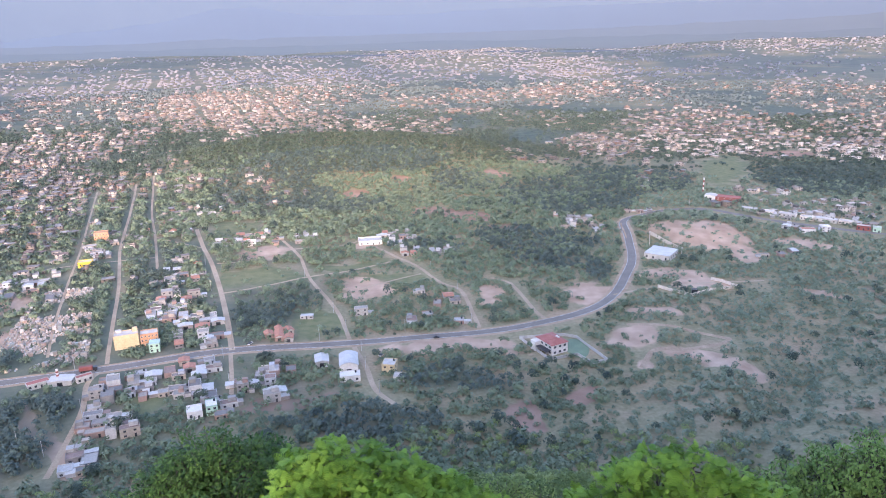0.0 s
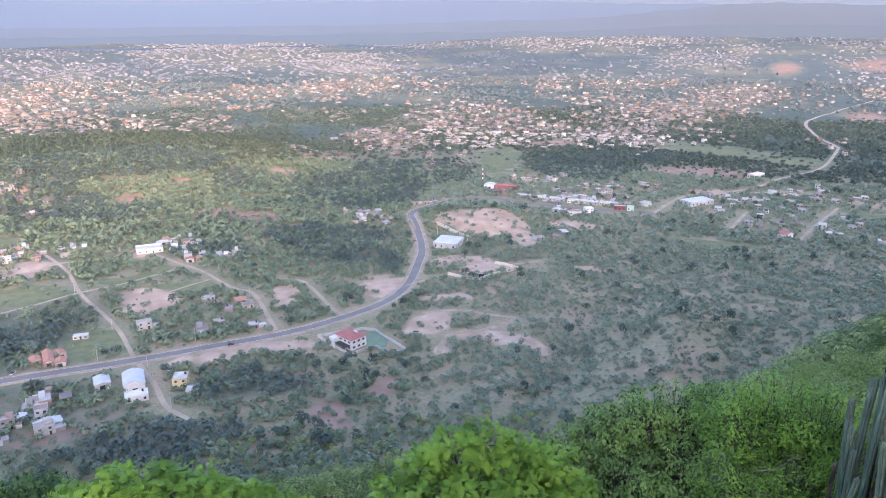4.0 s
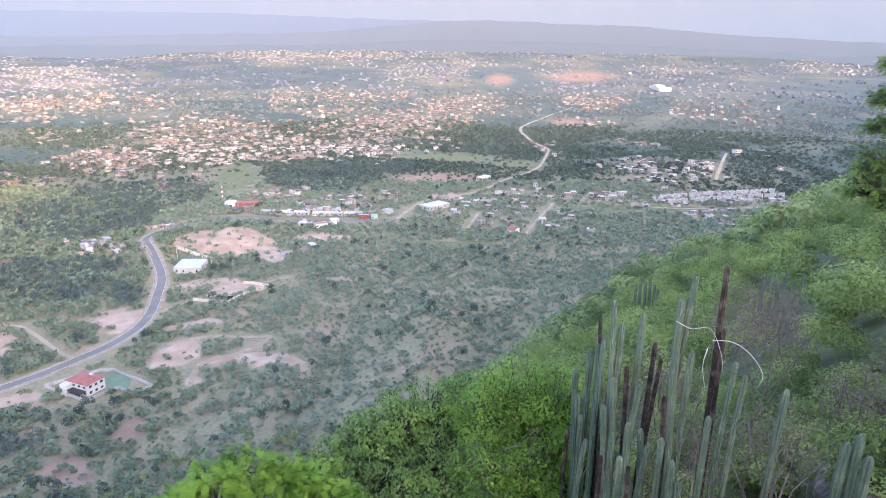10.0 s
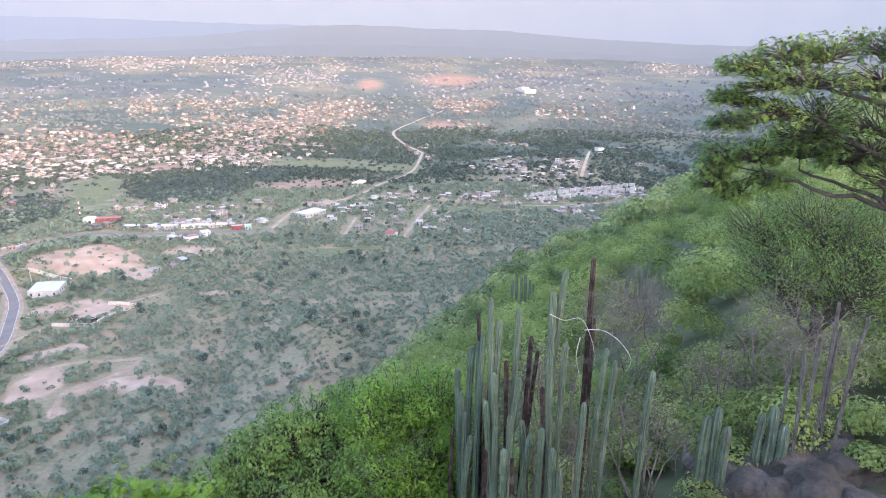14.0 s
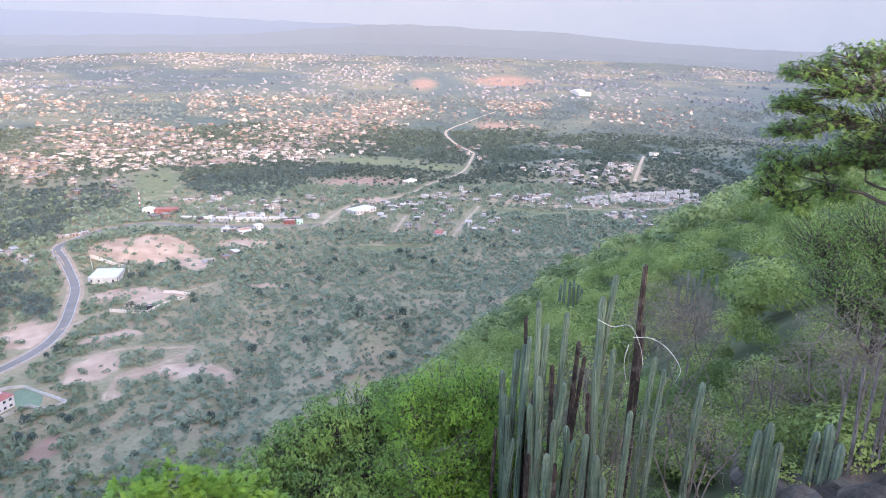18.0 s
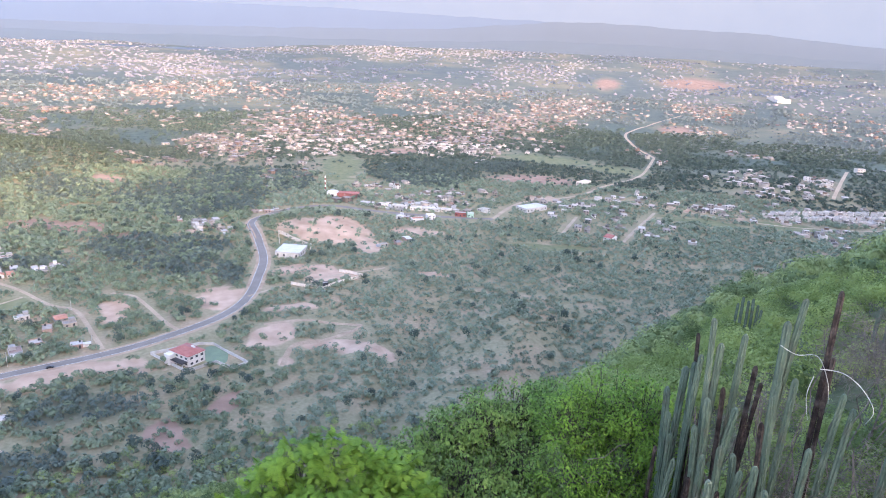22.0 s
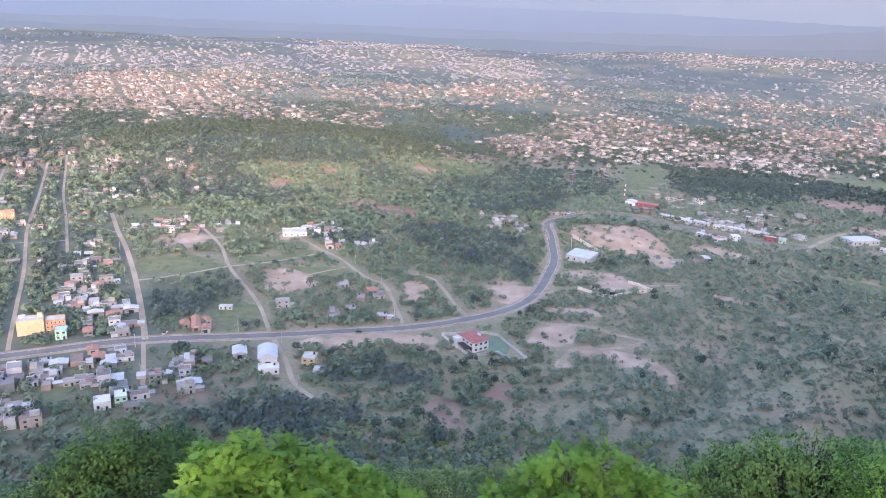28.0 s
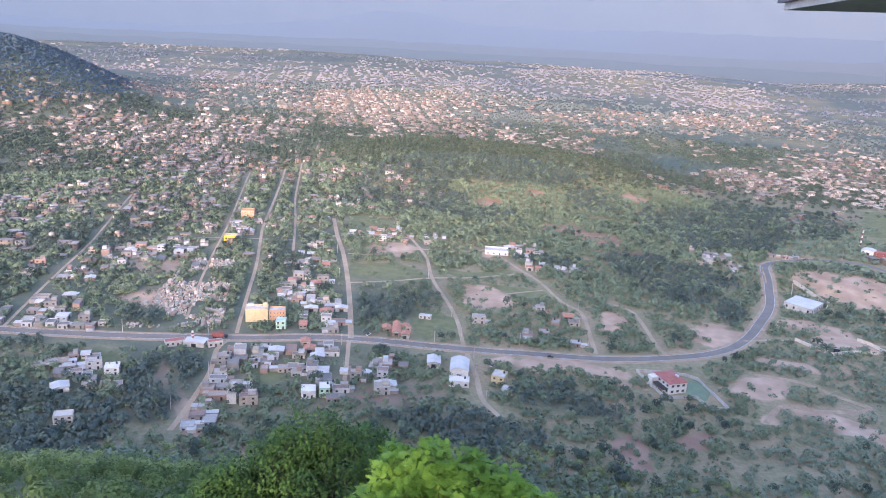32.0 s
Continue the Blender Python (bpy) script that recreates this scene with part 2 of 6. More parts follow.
def ground_material():
    """Dry grass and soil, with bare earth, red soil and farmed fields where the land cover has them."""
    m = bpy.data.materials.new("valley_ground")
    m.use_nodes = True
    nt = m.node_tree
    n, link = nt.nodes, nt.links.new
    b = n["Principled BSDF"]
    b.inputs["Roughness"].default_value = 0.95
    b.inputs["Specular IOR Level"].default_value = 0.1
    b.inputs["Sheen Weight"].default_value = 0.02
    b.inputs["Sheen Roughness"].default_value = 0.9
    b.inputs["Sheen Tint"].default_value = (0.9, 0.9, 0.92, 1)
    geo = n.new("ShaderNodeNewGeometry")
    att = n.new("ShaderNodeAttribute")
    att.attribute_name = "cover"
    sep = n.new("ShaderNodeSeparateColor")
    link(att.outputs["Color"], sep.inputs[0])

    def noise_node(scale, detail=6):
        t = n.new("ShaderNodeTexNoise")
        t.inputs["Scale"].default_value = scale
        t.inputs["Detail"].default_value = detail
        link(geo.outputs["Position"], t.inputs["Vector"])
        return t.outputs["Fac"]

    def ramp(src, *stops):
        r = n.new("ShaderNodeValToRGB")
        while len(r.color_ramp.elements) < len(stops):
            r.color_ramp.elements.new(0.5)
        for e, (p, c) in zip(r.color_ramp.elements, stops):
            e.position, e.color = p, (*c, 1)
        link(src, r.inputs[0])
        return r.outputs[0]

    def mix(fac, a, c):
        x = n.new("ShaderNodeMix")
        x.data_type = "RGBA"
        link(fac, x.inputs["Factor"])
        link(a, x.inputs["A"])
        link(c, x.inputs["B"])
        return x.outputs["Result"]

    def ragged(src, scale):
        """The cover's edge, broken up by noise."""
        a = n.new("ShaderNodeMath")
        a.operation = "MULTIPLY_ADD"
        link(noise_node(scale), a.inputs[0])
        a.inputs[1].default_value = 1.7
        a.inputs[2].default_value = -0.85
        c = n.new("ShaderNodeMath")
        c.operation = "ADD"
        link(src, c.inputs[0])
        link(a.outputs[0], c.inputs[1])
        s = n.new("ShaderNodeMapRange")
        s.interpolation_type = "SMOOTHSTEP"
        s.inputs["From Min"].default_value, s.inputs["From Max"].default_value = 0.35, 0.62
        link(c.outputs[0], s.inputs["Value"])
        return s.outputs[0]

    base = mix(ramp(noise_node(0.03), (0.48, (0, 0, 0)), (0.70, (1, 1, 1))),
               ramp(noise_node(0.4), (0.3, (0.195, 0.176, 0.098)), (0.7, (0.285, 0.246, 0.150))),
               ramp(noise_node(0.5), (0.3, (0.275, 0.205, 0.130)), (0.7, (0.400, 0.295, 0.192))))
    bare = ramp(noise_node(0.07, 9), (0.3, (0.34, 0.225, 0.152)), (0.7, (0.53, 0.375, 0.270)))
    red = ramp(noise_node(0.06, 9), (0.3, (0.245, 0.150, 0.104)), (0.7, (0.365, 0.238, 0.172)))
    field = ramp(noise_node(0.15), (0.3, (0.125, 0.140, 0.065)), (0.7, (0.200, 0.190, 0.098)))
    col = mix(ragged(sep.outputs[2], 0.04), base, field)
    col = mix(ragged(sep.outputs[0], 0.05), col, bare)
    col = mix(ragged(sep.outputs[1], 0.05), col, red)
    wood = n.new("ShaderNodeAttribute")
    wood.attribute_name = "wood"
    canopy = ramp(noise_node(0.09), (0.3, (0.056, 0.080, 0.064)), (0.5, (0.074, 0.099, 0.076)), (0.7, (0.102, 0.124, 0.090)))
    # haze over the far land, painted into the base colour by distance
    hazed = n.new("ShaderNodeAttribute")
    hazed.attribute_name = "hazed"
    hazed_canopy = ramp(noise_node(0.022, 9), (0.3, (0.078, 0.101, 0.099)), (0.5, (0.092, 0.115, 0.108)), (0.7, (0.110, 0.131, 0.118)))
    col = mix(wood.outputs["Fac"], col, mix(hazed.outputs["Fac"], canopy, hazed_canopy))
    litter = ramp(noise_node(0.7), (0.3, (0.050, 0.064, 0.026)), (0.7, (0.108, 0.112, 0.052)))
    col = mix(att.outputs["Alpha"], col, litter)
    link(col, b.inputs["Base Color"])
    bp = n.new("ShaderNodeBump")
    bp.inputs["Strength"].default_value = 0.5
    bp.inputs["Distance"].default_value = 0.6
    link(noise_node(0.6), bp.inputs["Height"])
    link(bp.outputs[0], b.inputs["Normal"])
    return m


M_GROUND = ground_material()

# ---------------------------------------------------------------- land
rng = np.random.default_rng(7)


def wave_noise(x, y, size, seed=0, octaves=3):
    """Smooth value noise on numpy arrays, about -1 to 1."""
    out, amp, tot = 0.0, 1.0, 0.0
    for o in range(octaves):
        u, v = x / size + 17.3 * seed + 5.1 * o, y / size - 9.7 * seed + 3.7 * o
        iu, iv = np.floor(u), np.floor(v)
        fu, fv = u - iu, v - iv
        fu, fv = fu * fu * (3 - 2 * fu), fv * fv * (3 - 2 * fv)

        def h(a, c):
            s = np.sin(a * 127.1 + c * 311.7 + 74.7 * seed) * 43758.5453
            return (s - np.floor(s)) * 2 - 1
        val = (h(iu, iv) * (1 - fu) + h(iu + 1, iv) * fu) * (1 - fv) + (h(iu, iv + 1) * (1 - fu) + h(iu + 1, iv + 1) * fu) * fv
        out, tot = out + amp * val, tot + amp
        amp, size = amp * 0.5, size * 0.5
    return out / tot


def bump_at(x, y, cx, cy, rx, ry):
    d = ((x - cx) / rx) ** 2 + ((y - cy) / ry) ** 2
    return np.exp(-d * d * 0.7)


def height(x, y):
    """The land: the viewpoint's hill with its long spur, the valley floor, the wooded knoll, the far rise."""
    x, y = np.asarray(x, float) / S, np.asarray(y, float) / S
    r, az = np.hypot(x, y), np.degrees(np.arctan2(x, y))
    # valley floor, gently rolling, rising towards the far side
    z = wave_noise(x, y, 90, 1) * 1.6 * np.clip((r - 200) / 80, 0, 1)
    z = z + 95 * np.clip((r - 1300) / 3600, 0, 1.2) ** 1.25 * (0.75 + 0.25 * np.clip((az + 20) / 50, 0, 1))
    z = z + 35 * np.clip((r - 1800) / 1500, 0, 1.2) * np.clip((az - 12) / 20, 0, 1)
    z = z + wave_noise(x, y, 500, 2) * 14 * np.clip((r - 1500) / 1200, 0, 1)
    z = z + 27 * bump_at(x, y, -112, 795, 180, 120) + 9 * bump_at(x, y, 183, 511, 40, 34)
    z = z + 12 * bump_at(x, y, 740, 500, 170, 80) + 110 * bump_at(x, y, -1080, 930, 320, 320)
    # rolling foothills under the spur
    z = z + 13 * np.clip(wave_noise(0.8 * x - 0.6 * y, 0.35 * (0.6 * x + 0.8 * y), 42, 4, 3) + 0.25, 0, 1) * np.clip((az - 12) / 14, 0, 1) * np.clip((470 - r) / 130, 0, 1) * np.clip((r - 180) / 60, 0, 1)
    # the hill itself: steep ahead, a long shoulder to the east, an unseen crest behind
    k = np.interp(az, [-180, -140, -100, -60, -45, -25, 28, 36, 40, 44, 48, 51, 54, 60, 66, 76, 95, 180], [0, 0.25, 0.45, 0.55, 0.55, 0.66, 0.68, 0.58, 0.50, 0.435, 0.375, 0.325, 0.272, 0.217, 0.150, 0.05, 0.0, 0])
    reach = np.interp(az, [-180, 30, 38, 44, 52, 60, 70, 180], [400, 400, 230, 200, 175, 150, 150, 400])
    drop = 5.0 * np.clip((r - 1.8) / 3.4, 0, 1)
    hill = 148.8 - drop - k * r - np.clip(r - reach, 0, None) * 0.62
    hill = hill + wave_noise(x, y, 35, 3) * 4 * np.clip((r - 25) / 60, 0, 1)
    # unseen crest heights, set so their shadow edge falls right in the valley
    crest = np.interp(x, [-600, -250, -160, -130, -96, -40, 46, 144, 300, 500, 900, 1200], [70, 82, 84, 105, 118, 140, 157, 190, 193, 193, 175, 150])
    back = np.where(y < 0, crest * np.clip(1 - np.abs(y + 60) / 500, 0, 1) * np.clip(-y / 45, 0, 1), 0)
    hill = np.where(y < 0, np.maximum(np.where(np.abs(az) > 95, np.minimum(hill, 148.8 - drop), hill), back), hill)
    # unseen knob added behind the viewpoint to keep sun off the near trees
    hill = hill + 12 * np.exp(-((x - 16) / 34) ** 2 - ((y + 24) / 11) ** 2)
    m = np.maximum(z, hill)
    return S * (m + 5.0 * np.log1p(np.exp(-np.abs(z - hill) / 5.0)) * np.clip((r - 60) / 60, 0, 1))


def hz(x, y):
    return float(height(np.array([x]), np.array([y]))[0])


# land cover: centre, half width across the line of sight, half depth along it
BARE = [(-48, 400, 15, 24), (-119, 479, 18, 14), (-54, 495, 10, 11), (4, 322, 34, 12), (81, 387, 15, 21), (28, 391, 8, 20), (177, 489, 33, 25), (142, 414, 20, 13), (152, 393, 15, 11), (198, 450, 11, 18), (92, 323, 12, 12), (114, 352, 16, 7)]
BARE += [(116, 309, 13, 6), (92, 295, 5, 8), (250, 472, 19, 12), (126, 294, 11, 10), (212, 382, 11, 6), (-253, 386, 15, 27), (-166, 261, 3, 17), (-226, 332, 12, 12), (417, 538, 16, 12), (-143, 235, 4, 26)]
RED = [(-80, 640, 13, 11), (-8, 583, 21, 17), (21, 564, 23, 18), (51, 535, 15, 11), (-38, 677, 12, 5), (55, 704, 13, 11), (33, 262, 9, 10), (61, 272, 6, 5), (401, 824, 27, 18), (461, 621, 52, 26)]
RED += [(378, 815, 24, 18), (-67, 273, 19, 6), (-224, 502, 8, 13), (1750, 1577, 100, 200), (1434, 1611, 34, 170), (988, 916, 32, 48)]
FIELD = [(291, 736, 24, 91), (-162, 538, 19, 20), (-111, 429, 27, 21), (-30, 423, 16, 9), (-60, 447, 22, 9), (-67, 349, 13, 15), (561, 722, 66, 33), (601, 641, 41, 29), (34, 630, 25, 10), (-205, 260, 14, 15), (-124, 273, 6, 8), (499, 425, 42, 12), (564, 382, 33, 13), (330, 405, 40, 7)]
DENSE = [(111, 636, 66, 65), (181, 694, 60, 61), (48, 506, 23, 42), (76, 476, 33, 41), (97, 426, 9, 22), (360, 677, 58, 62), (-177, 630, 37, 30), (-126, 624, 31, 35), (-84, 604, 34, 18), (21, 678, 33, 20), (-93, 361, 28, 21), (-13, 481, 24, 16)]
DENSE += [(-329, 425, 43, 36), (-187, 451, 15, 54), (-200, 220, 25, 20), (448, 714, 60, 44), (-166, 670, 50, 37), (-95, 712, 105, 36), (-160, 227, 17, 14), (-175, 199, 23, 13), (-158, 268, 5, 20), (-243, 272, 22, 7), (-218, 310, 8, 11), (-162, 252, 14, 29), (-38, 251, 36, 11), (3, 283, 29, 13)]


def cover_of(x, y, patches):
    """How far a place lies inside the patches, whose axes run across and along the line of sight from the hill."""
    x, y = x / S, y / S
    x, y = x + 9 * wave_noise(x, y, 30, 5, 3), y + 14 * wave_noise(x, y, 34, 6, 3)
    best = np.zeros_like(x)
    for cx, cy, rt, rr in patches:
        d = math.hypot(cx, cy)
        ux, uy = cx / d, cy / d
        a = ((x - cx) * uy - (y - cy) * ux) / rt
        c = ((x - cx) * ux + (y - cy) * uy) / rr
        best = np.maximum(best, np.clip(1.5 - np.sqrt(a * a + c * c), 0, 1))
    return best


def raw_mesh(name, verts, faces_n, size, materials, index=None, smooth=False):
    """A mesh from numpy arrays: verts (n, 3), faces given as an (m, size) index array."""
    me = bpy.data.meshes.new(name)
    me.vertices.add(len(verts))
    me.vertices.foreach_set("co", np.ascontiguousarray(verts, np.float32).ravel())
    me.loops.add(faces_n.size)
    me.loops.foreach_set("vertex_index", np.ascontiguousarray(faces_n, np.int32).ravel())
    me.polygons.add(len(faces_n))
    me.polygons.foreach_set("loop_start", np.arange(0, faces_n.size, size, dtype=np.int32))
    me.polygons.foreach_set("loop_total", np.full(len(faces_n), size, np.int32))
    for m in materials:
        me.materials.append(m)
    if index is not None:
        me.polygons.foreach_set("material_index", np.ascontiguousarray(index, np.int32))
    if smooth:
        me.polygons.foreach_set("use_smooth", np.ones(len(faces_n), bool))
    me.update(calc_edges=True)
    return me


def build_ground():
    az = np.concatenate([np.arange(-56, 84, 0.32), np.arange(84, 304, 4.0)])
    el = np.concatenate([np.arange(38, 6, -0.16), np.arange(6, 2.36, -0.05)])
    r = np.concatenate([[0.4, 1.7, 2.4, 3.2, 4.2, 5.5, 7.5, 10, 13, 17, 22, 28, 35, 45, 55, 65, 75, 85, 95, 105, 116, 127, 138, 149, 160, 170, 180, 190, 200, 210, 220, 230, 240], EYE / np.tan(np.radians(el))])
    r = r[np.concatenate([[True], np.diff(np.maximum.accumulate(r)) > 0])]
    r = np.unique(np.round(r, 2))
    A, R = np.meshgrid(np.radians(az), r)
    X, Y = R * np.sin(A), R * np.cos(A)
    Z = height(X, Y)
    nr, na = A.shape
    i, j = np.meshgrid(np.arange(nr - 1), np.arange(na), indexing="ij")
    j2 = (j + 1) % na
    f = np.stack([i * na + j, (i + 1) * na + j, (i + 1) * na + j2, i * na + j2], -1).reshape(-1, 4)[:, ::-1]
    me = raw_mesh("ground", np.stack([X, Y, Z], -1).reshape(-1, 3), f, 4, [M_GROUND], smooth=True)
    col = me.attributes.new("cover", "FLOAT_COLOR", "POINT")
    x, y = X.ravel(), Y.ravel()
    c = np.stack([cover_of(x, y, BARE), cover_of(x, y, RED), cover_of(x, y, FIELD), np.clip((Z.ravel() - 14) / 25, 0, 1) * (np.hypot(x, y) < 420)], -1)
    col.data.foreach_set("color", c.astype(np.float32).ravel())
    rr = np.hypot(x, y)
    wood = np.clip((rr - 880) / 420, 0, 1) * np.clip(1.05 + 0.8 * wave_noise(x, y, 160, 46), 0, 1) * (1 - np.maximum(cover_of(x, y, RED), cover_of(x, y, FIELD)))
    # ground to the west painted darker, standing in for its dimmer light
    wood = np.maximum(wood, 0.8 * np.clip((-7 - np.degrees(np.arctan2(x, y))) / 6, 0, 1) * np.clip((rr - 300) / 120, 0, 1) * np.clip(0.85 + 0.9 * wave_noise(x, y, 50, 47), 0, 1) * (1 - cover_of(x, y, BARE + FIELD)))
    wood = np.maximum(wood, 0.6 * np.clip(1.6 * cover_of(x, y, DENSE) - 0.5, 0, 1))
    me.attributes.new("wood", "FLOAT", "POINT").data.foreach_set("value", wood.astype(np.float32))
    # share of painted haze, growing with distance from the viewpoint
    me.attributes.new("hazed", "FLOAT", "POINT").data.foreach_set("value", np.clip((rr - 1500) / 1400, 0, 1).astype(np.float32))
    return tagged(new("ground", me), "dry valley floor and hillside with grass and bare earth", "ground", kind="structure")


build_ground()


# ---------------------------------------------------------------- far ridges, beyond the valley
def far_ridge(name, dist, az0, az1, els, foot, colour, seed, label, east=(1.0, 0.90, 0.83)):
    """A glowing ridge backdrop at the far edge of the valley, haze painted into its emission, its foot deeper in colour
    than its crest.
    """
    m = bpy.data.materials.new(name)
    m.use_nodes = True
    n, link = m.node_tree.nodes, m.node_tree.links.new
    b = n["Principled BSDF"]
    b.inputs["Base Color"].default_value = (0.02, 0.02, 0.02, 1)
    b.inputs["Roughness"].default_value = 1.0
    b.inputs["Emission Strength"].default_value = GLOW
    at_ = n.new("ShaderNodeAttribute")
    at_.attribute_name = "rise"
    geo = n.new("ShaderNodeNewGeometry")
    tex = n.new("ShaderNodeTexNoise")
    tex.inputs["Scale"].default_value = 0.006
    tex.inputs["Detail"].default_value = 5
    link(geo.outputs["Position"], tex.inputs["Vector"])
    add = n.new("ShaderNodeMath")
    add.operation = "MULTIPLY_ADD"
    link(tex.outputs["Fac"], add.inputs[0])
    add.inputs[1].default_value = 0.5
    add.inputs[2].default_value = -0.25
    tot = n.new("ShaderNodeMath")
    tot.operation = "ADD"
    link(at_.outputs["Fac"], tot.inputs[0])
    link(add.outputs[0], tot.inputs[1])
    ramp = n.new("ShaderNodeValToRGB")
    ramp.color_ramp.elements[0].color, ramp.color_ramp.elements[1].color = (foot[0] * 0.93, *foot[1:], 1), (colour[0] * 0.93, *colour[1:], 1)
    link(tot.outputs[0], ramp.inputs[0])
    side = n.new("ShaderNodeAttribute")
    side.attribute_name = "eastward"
    # evening tint of the haze, painted stronger to the east
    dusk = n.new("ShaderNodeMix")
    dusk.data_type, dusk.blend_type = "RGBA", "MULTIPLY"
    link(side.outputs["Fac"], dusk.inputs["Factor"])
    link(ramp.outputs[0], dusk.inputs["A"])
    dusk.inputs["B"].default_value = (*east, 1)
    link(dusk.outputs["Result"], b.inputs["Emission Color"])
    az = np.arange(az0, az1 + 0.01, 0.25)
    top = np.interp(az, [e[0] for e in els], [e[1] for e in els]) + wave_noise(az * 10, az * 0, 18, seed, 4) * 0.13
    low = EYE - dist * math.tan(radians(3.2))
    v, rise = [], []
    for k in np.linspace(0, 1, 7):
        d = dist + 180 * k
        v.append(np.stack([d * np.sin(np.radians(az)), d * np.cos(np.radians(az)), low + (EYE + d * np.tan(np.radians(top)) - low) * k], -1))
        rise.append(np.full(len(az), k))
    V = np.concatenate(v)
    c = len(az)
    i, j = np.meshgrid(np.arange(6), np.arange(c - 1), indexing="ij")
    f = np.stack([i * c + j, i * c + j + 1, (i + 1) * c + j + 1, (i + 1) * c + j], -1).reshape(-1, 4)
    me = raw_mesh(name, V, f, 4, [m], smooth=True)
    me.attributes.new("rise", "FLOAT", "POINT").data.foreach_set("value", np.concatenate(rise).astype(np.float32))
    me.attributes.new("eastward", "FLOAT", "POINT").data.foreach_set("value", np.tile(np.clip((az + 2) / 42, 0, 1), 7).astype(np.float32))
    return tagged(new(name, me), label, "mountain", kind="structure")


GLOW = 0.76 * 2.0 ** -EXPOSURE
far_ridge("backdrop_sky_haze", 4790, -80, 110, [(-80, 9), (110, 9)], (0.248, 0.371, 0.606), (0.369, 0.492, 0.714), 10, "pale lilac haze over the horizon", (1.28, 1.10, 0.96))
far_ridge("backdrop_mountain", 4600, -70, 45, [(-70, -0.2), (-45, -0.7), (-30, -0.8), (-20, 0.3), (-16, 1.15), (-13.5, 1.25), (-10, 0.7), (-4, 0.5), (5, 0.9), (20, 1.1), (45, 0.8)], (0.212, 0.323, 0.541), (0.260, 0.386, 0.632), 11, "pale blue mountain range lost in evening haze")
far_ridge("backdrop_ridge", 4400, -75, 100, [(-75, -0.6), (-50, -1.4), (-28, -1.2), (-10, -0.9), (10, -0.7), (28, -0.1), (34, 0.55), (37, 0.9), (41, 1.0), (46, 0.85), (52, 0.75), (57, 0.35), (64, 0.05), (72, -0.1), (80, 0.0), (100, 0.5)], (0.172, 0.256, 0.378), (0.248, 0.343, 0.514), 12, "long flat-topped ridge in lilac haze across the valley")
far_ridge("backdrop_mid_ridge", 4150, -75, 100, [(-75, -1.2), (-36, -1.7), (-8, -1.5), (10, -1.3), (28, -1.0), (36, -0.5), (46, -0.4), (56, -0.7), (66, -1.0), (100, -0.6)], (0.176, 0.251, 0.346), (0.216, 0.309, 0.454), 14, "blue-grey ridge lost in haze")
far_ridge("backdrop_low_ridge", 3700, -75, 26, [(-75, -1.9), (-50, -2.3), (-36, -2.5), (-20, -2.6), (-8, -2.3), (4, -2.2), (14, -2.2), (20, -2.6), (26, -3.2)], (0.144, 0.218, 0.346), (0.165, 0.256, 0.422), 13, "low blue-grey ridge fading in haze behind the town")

# ---------------------------------------------------------------- roads
ROADS = []   # centre line, half width, for keeping trees and houses off


def smooth_line(pts, step):
    """A line through the points with rounded corners, resampled."""
    p = [Vector((*q, 0)) for q in pts]
    out = []
    for i in range(len(p) - 1):
        a, b, c, d = p[max(i - 1, 0)], p[i], p[i + 1], p[min(i + 2, len(p) - 1)]
        n = max(1, int((c - b).length / step))
        for s in range(n):
            t = s / n
            out.append(0.5 * ((2 * b) + (c - a) * t + (2 * a - 5 * b + 4 * c - d) * t * t + (3 * b - a - 3 * c + d) * t ** 3))
    out.append(p[-1])
    return np.array([(q.x, q.y) for q in out])


def ribbon(line, off0, off1, lift):
    d = np.gradient(line, axis=0)
    d /= np.linalg.norm(d, axis=1)[:, None] + 1e-9
    nrm = np.stack([d[:, 1], -d[:, 0]], -1)
    cols = np.linspace(off0, off1, 5)
    V = []
    zc = height(line[:, 0], line[:, 1])
    for o in cols:
        q = line + nrm * o
        V.append(np.stack([q[:, 0], q[:, 1], np.maximum(height(q[:, 0], q[:, 1]), zc - 0.3) + lift], -1))
    V = np.stack(V, 1).reshape(-1, 3)
    n = len(line)
    i, j = np.meshgrid(np.arange(n - 1), np.arange(4), indexing="ij")
    f = np.stack([i * 5 + j, i * 5 + j + 1, (i + 1) * 5 + j + 1, (i + 1) * 5 + j], -1).reshape(-1, 4)
    return V, f


def road(name, pts, half, mat, label, kerbs=False, step=3.0, lift=0.14):
    line = smooth_line([(a * S, b * S) for a, b in pts], step)
    ROADS.append((line, half))
    V, f = ribbon(line, -half, half, lift)
    ob = tagged(new(name, raw_mesh(name, V, f, 4, [mat], smooth=True)), label, "road", kind="structure")
    if kerbs:
        V, f = ribbon(line, -half - 2.4, half + 2.8, lift - 0.07)
        new("shoulder", raw_mesh("shoulder", V, f, 4, [M_SHOULDER], smooth=True)).parent = ob
        for s in (-1, 1):
            V, f = ribbon(line, s * (half - 0.45), s * (half - 0.2), lift + 0.02)
            k = new("edge_line", raw_mesh("edge_line", V, f if s > 0 else f[:, ::-1], 4, [M_LINE]))
            k.parent = ob
    return ob


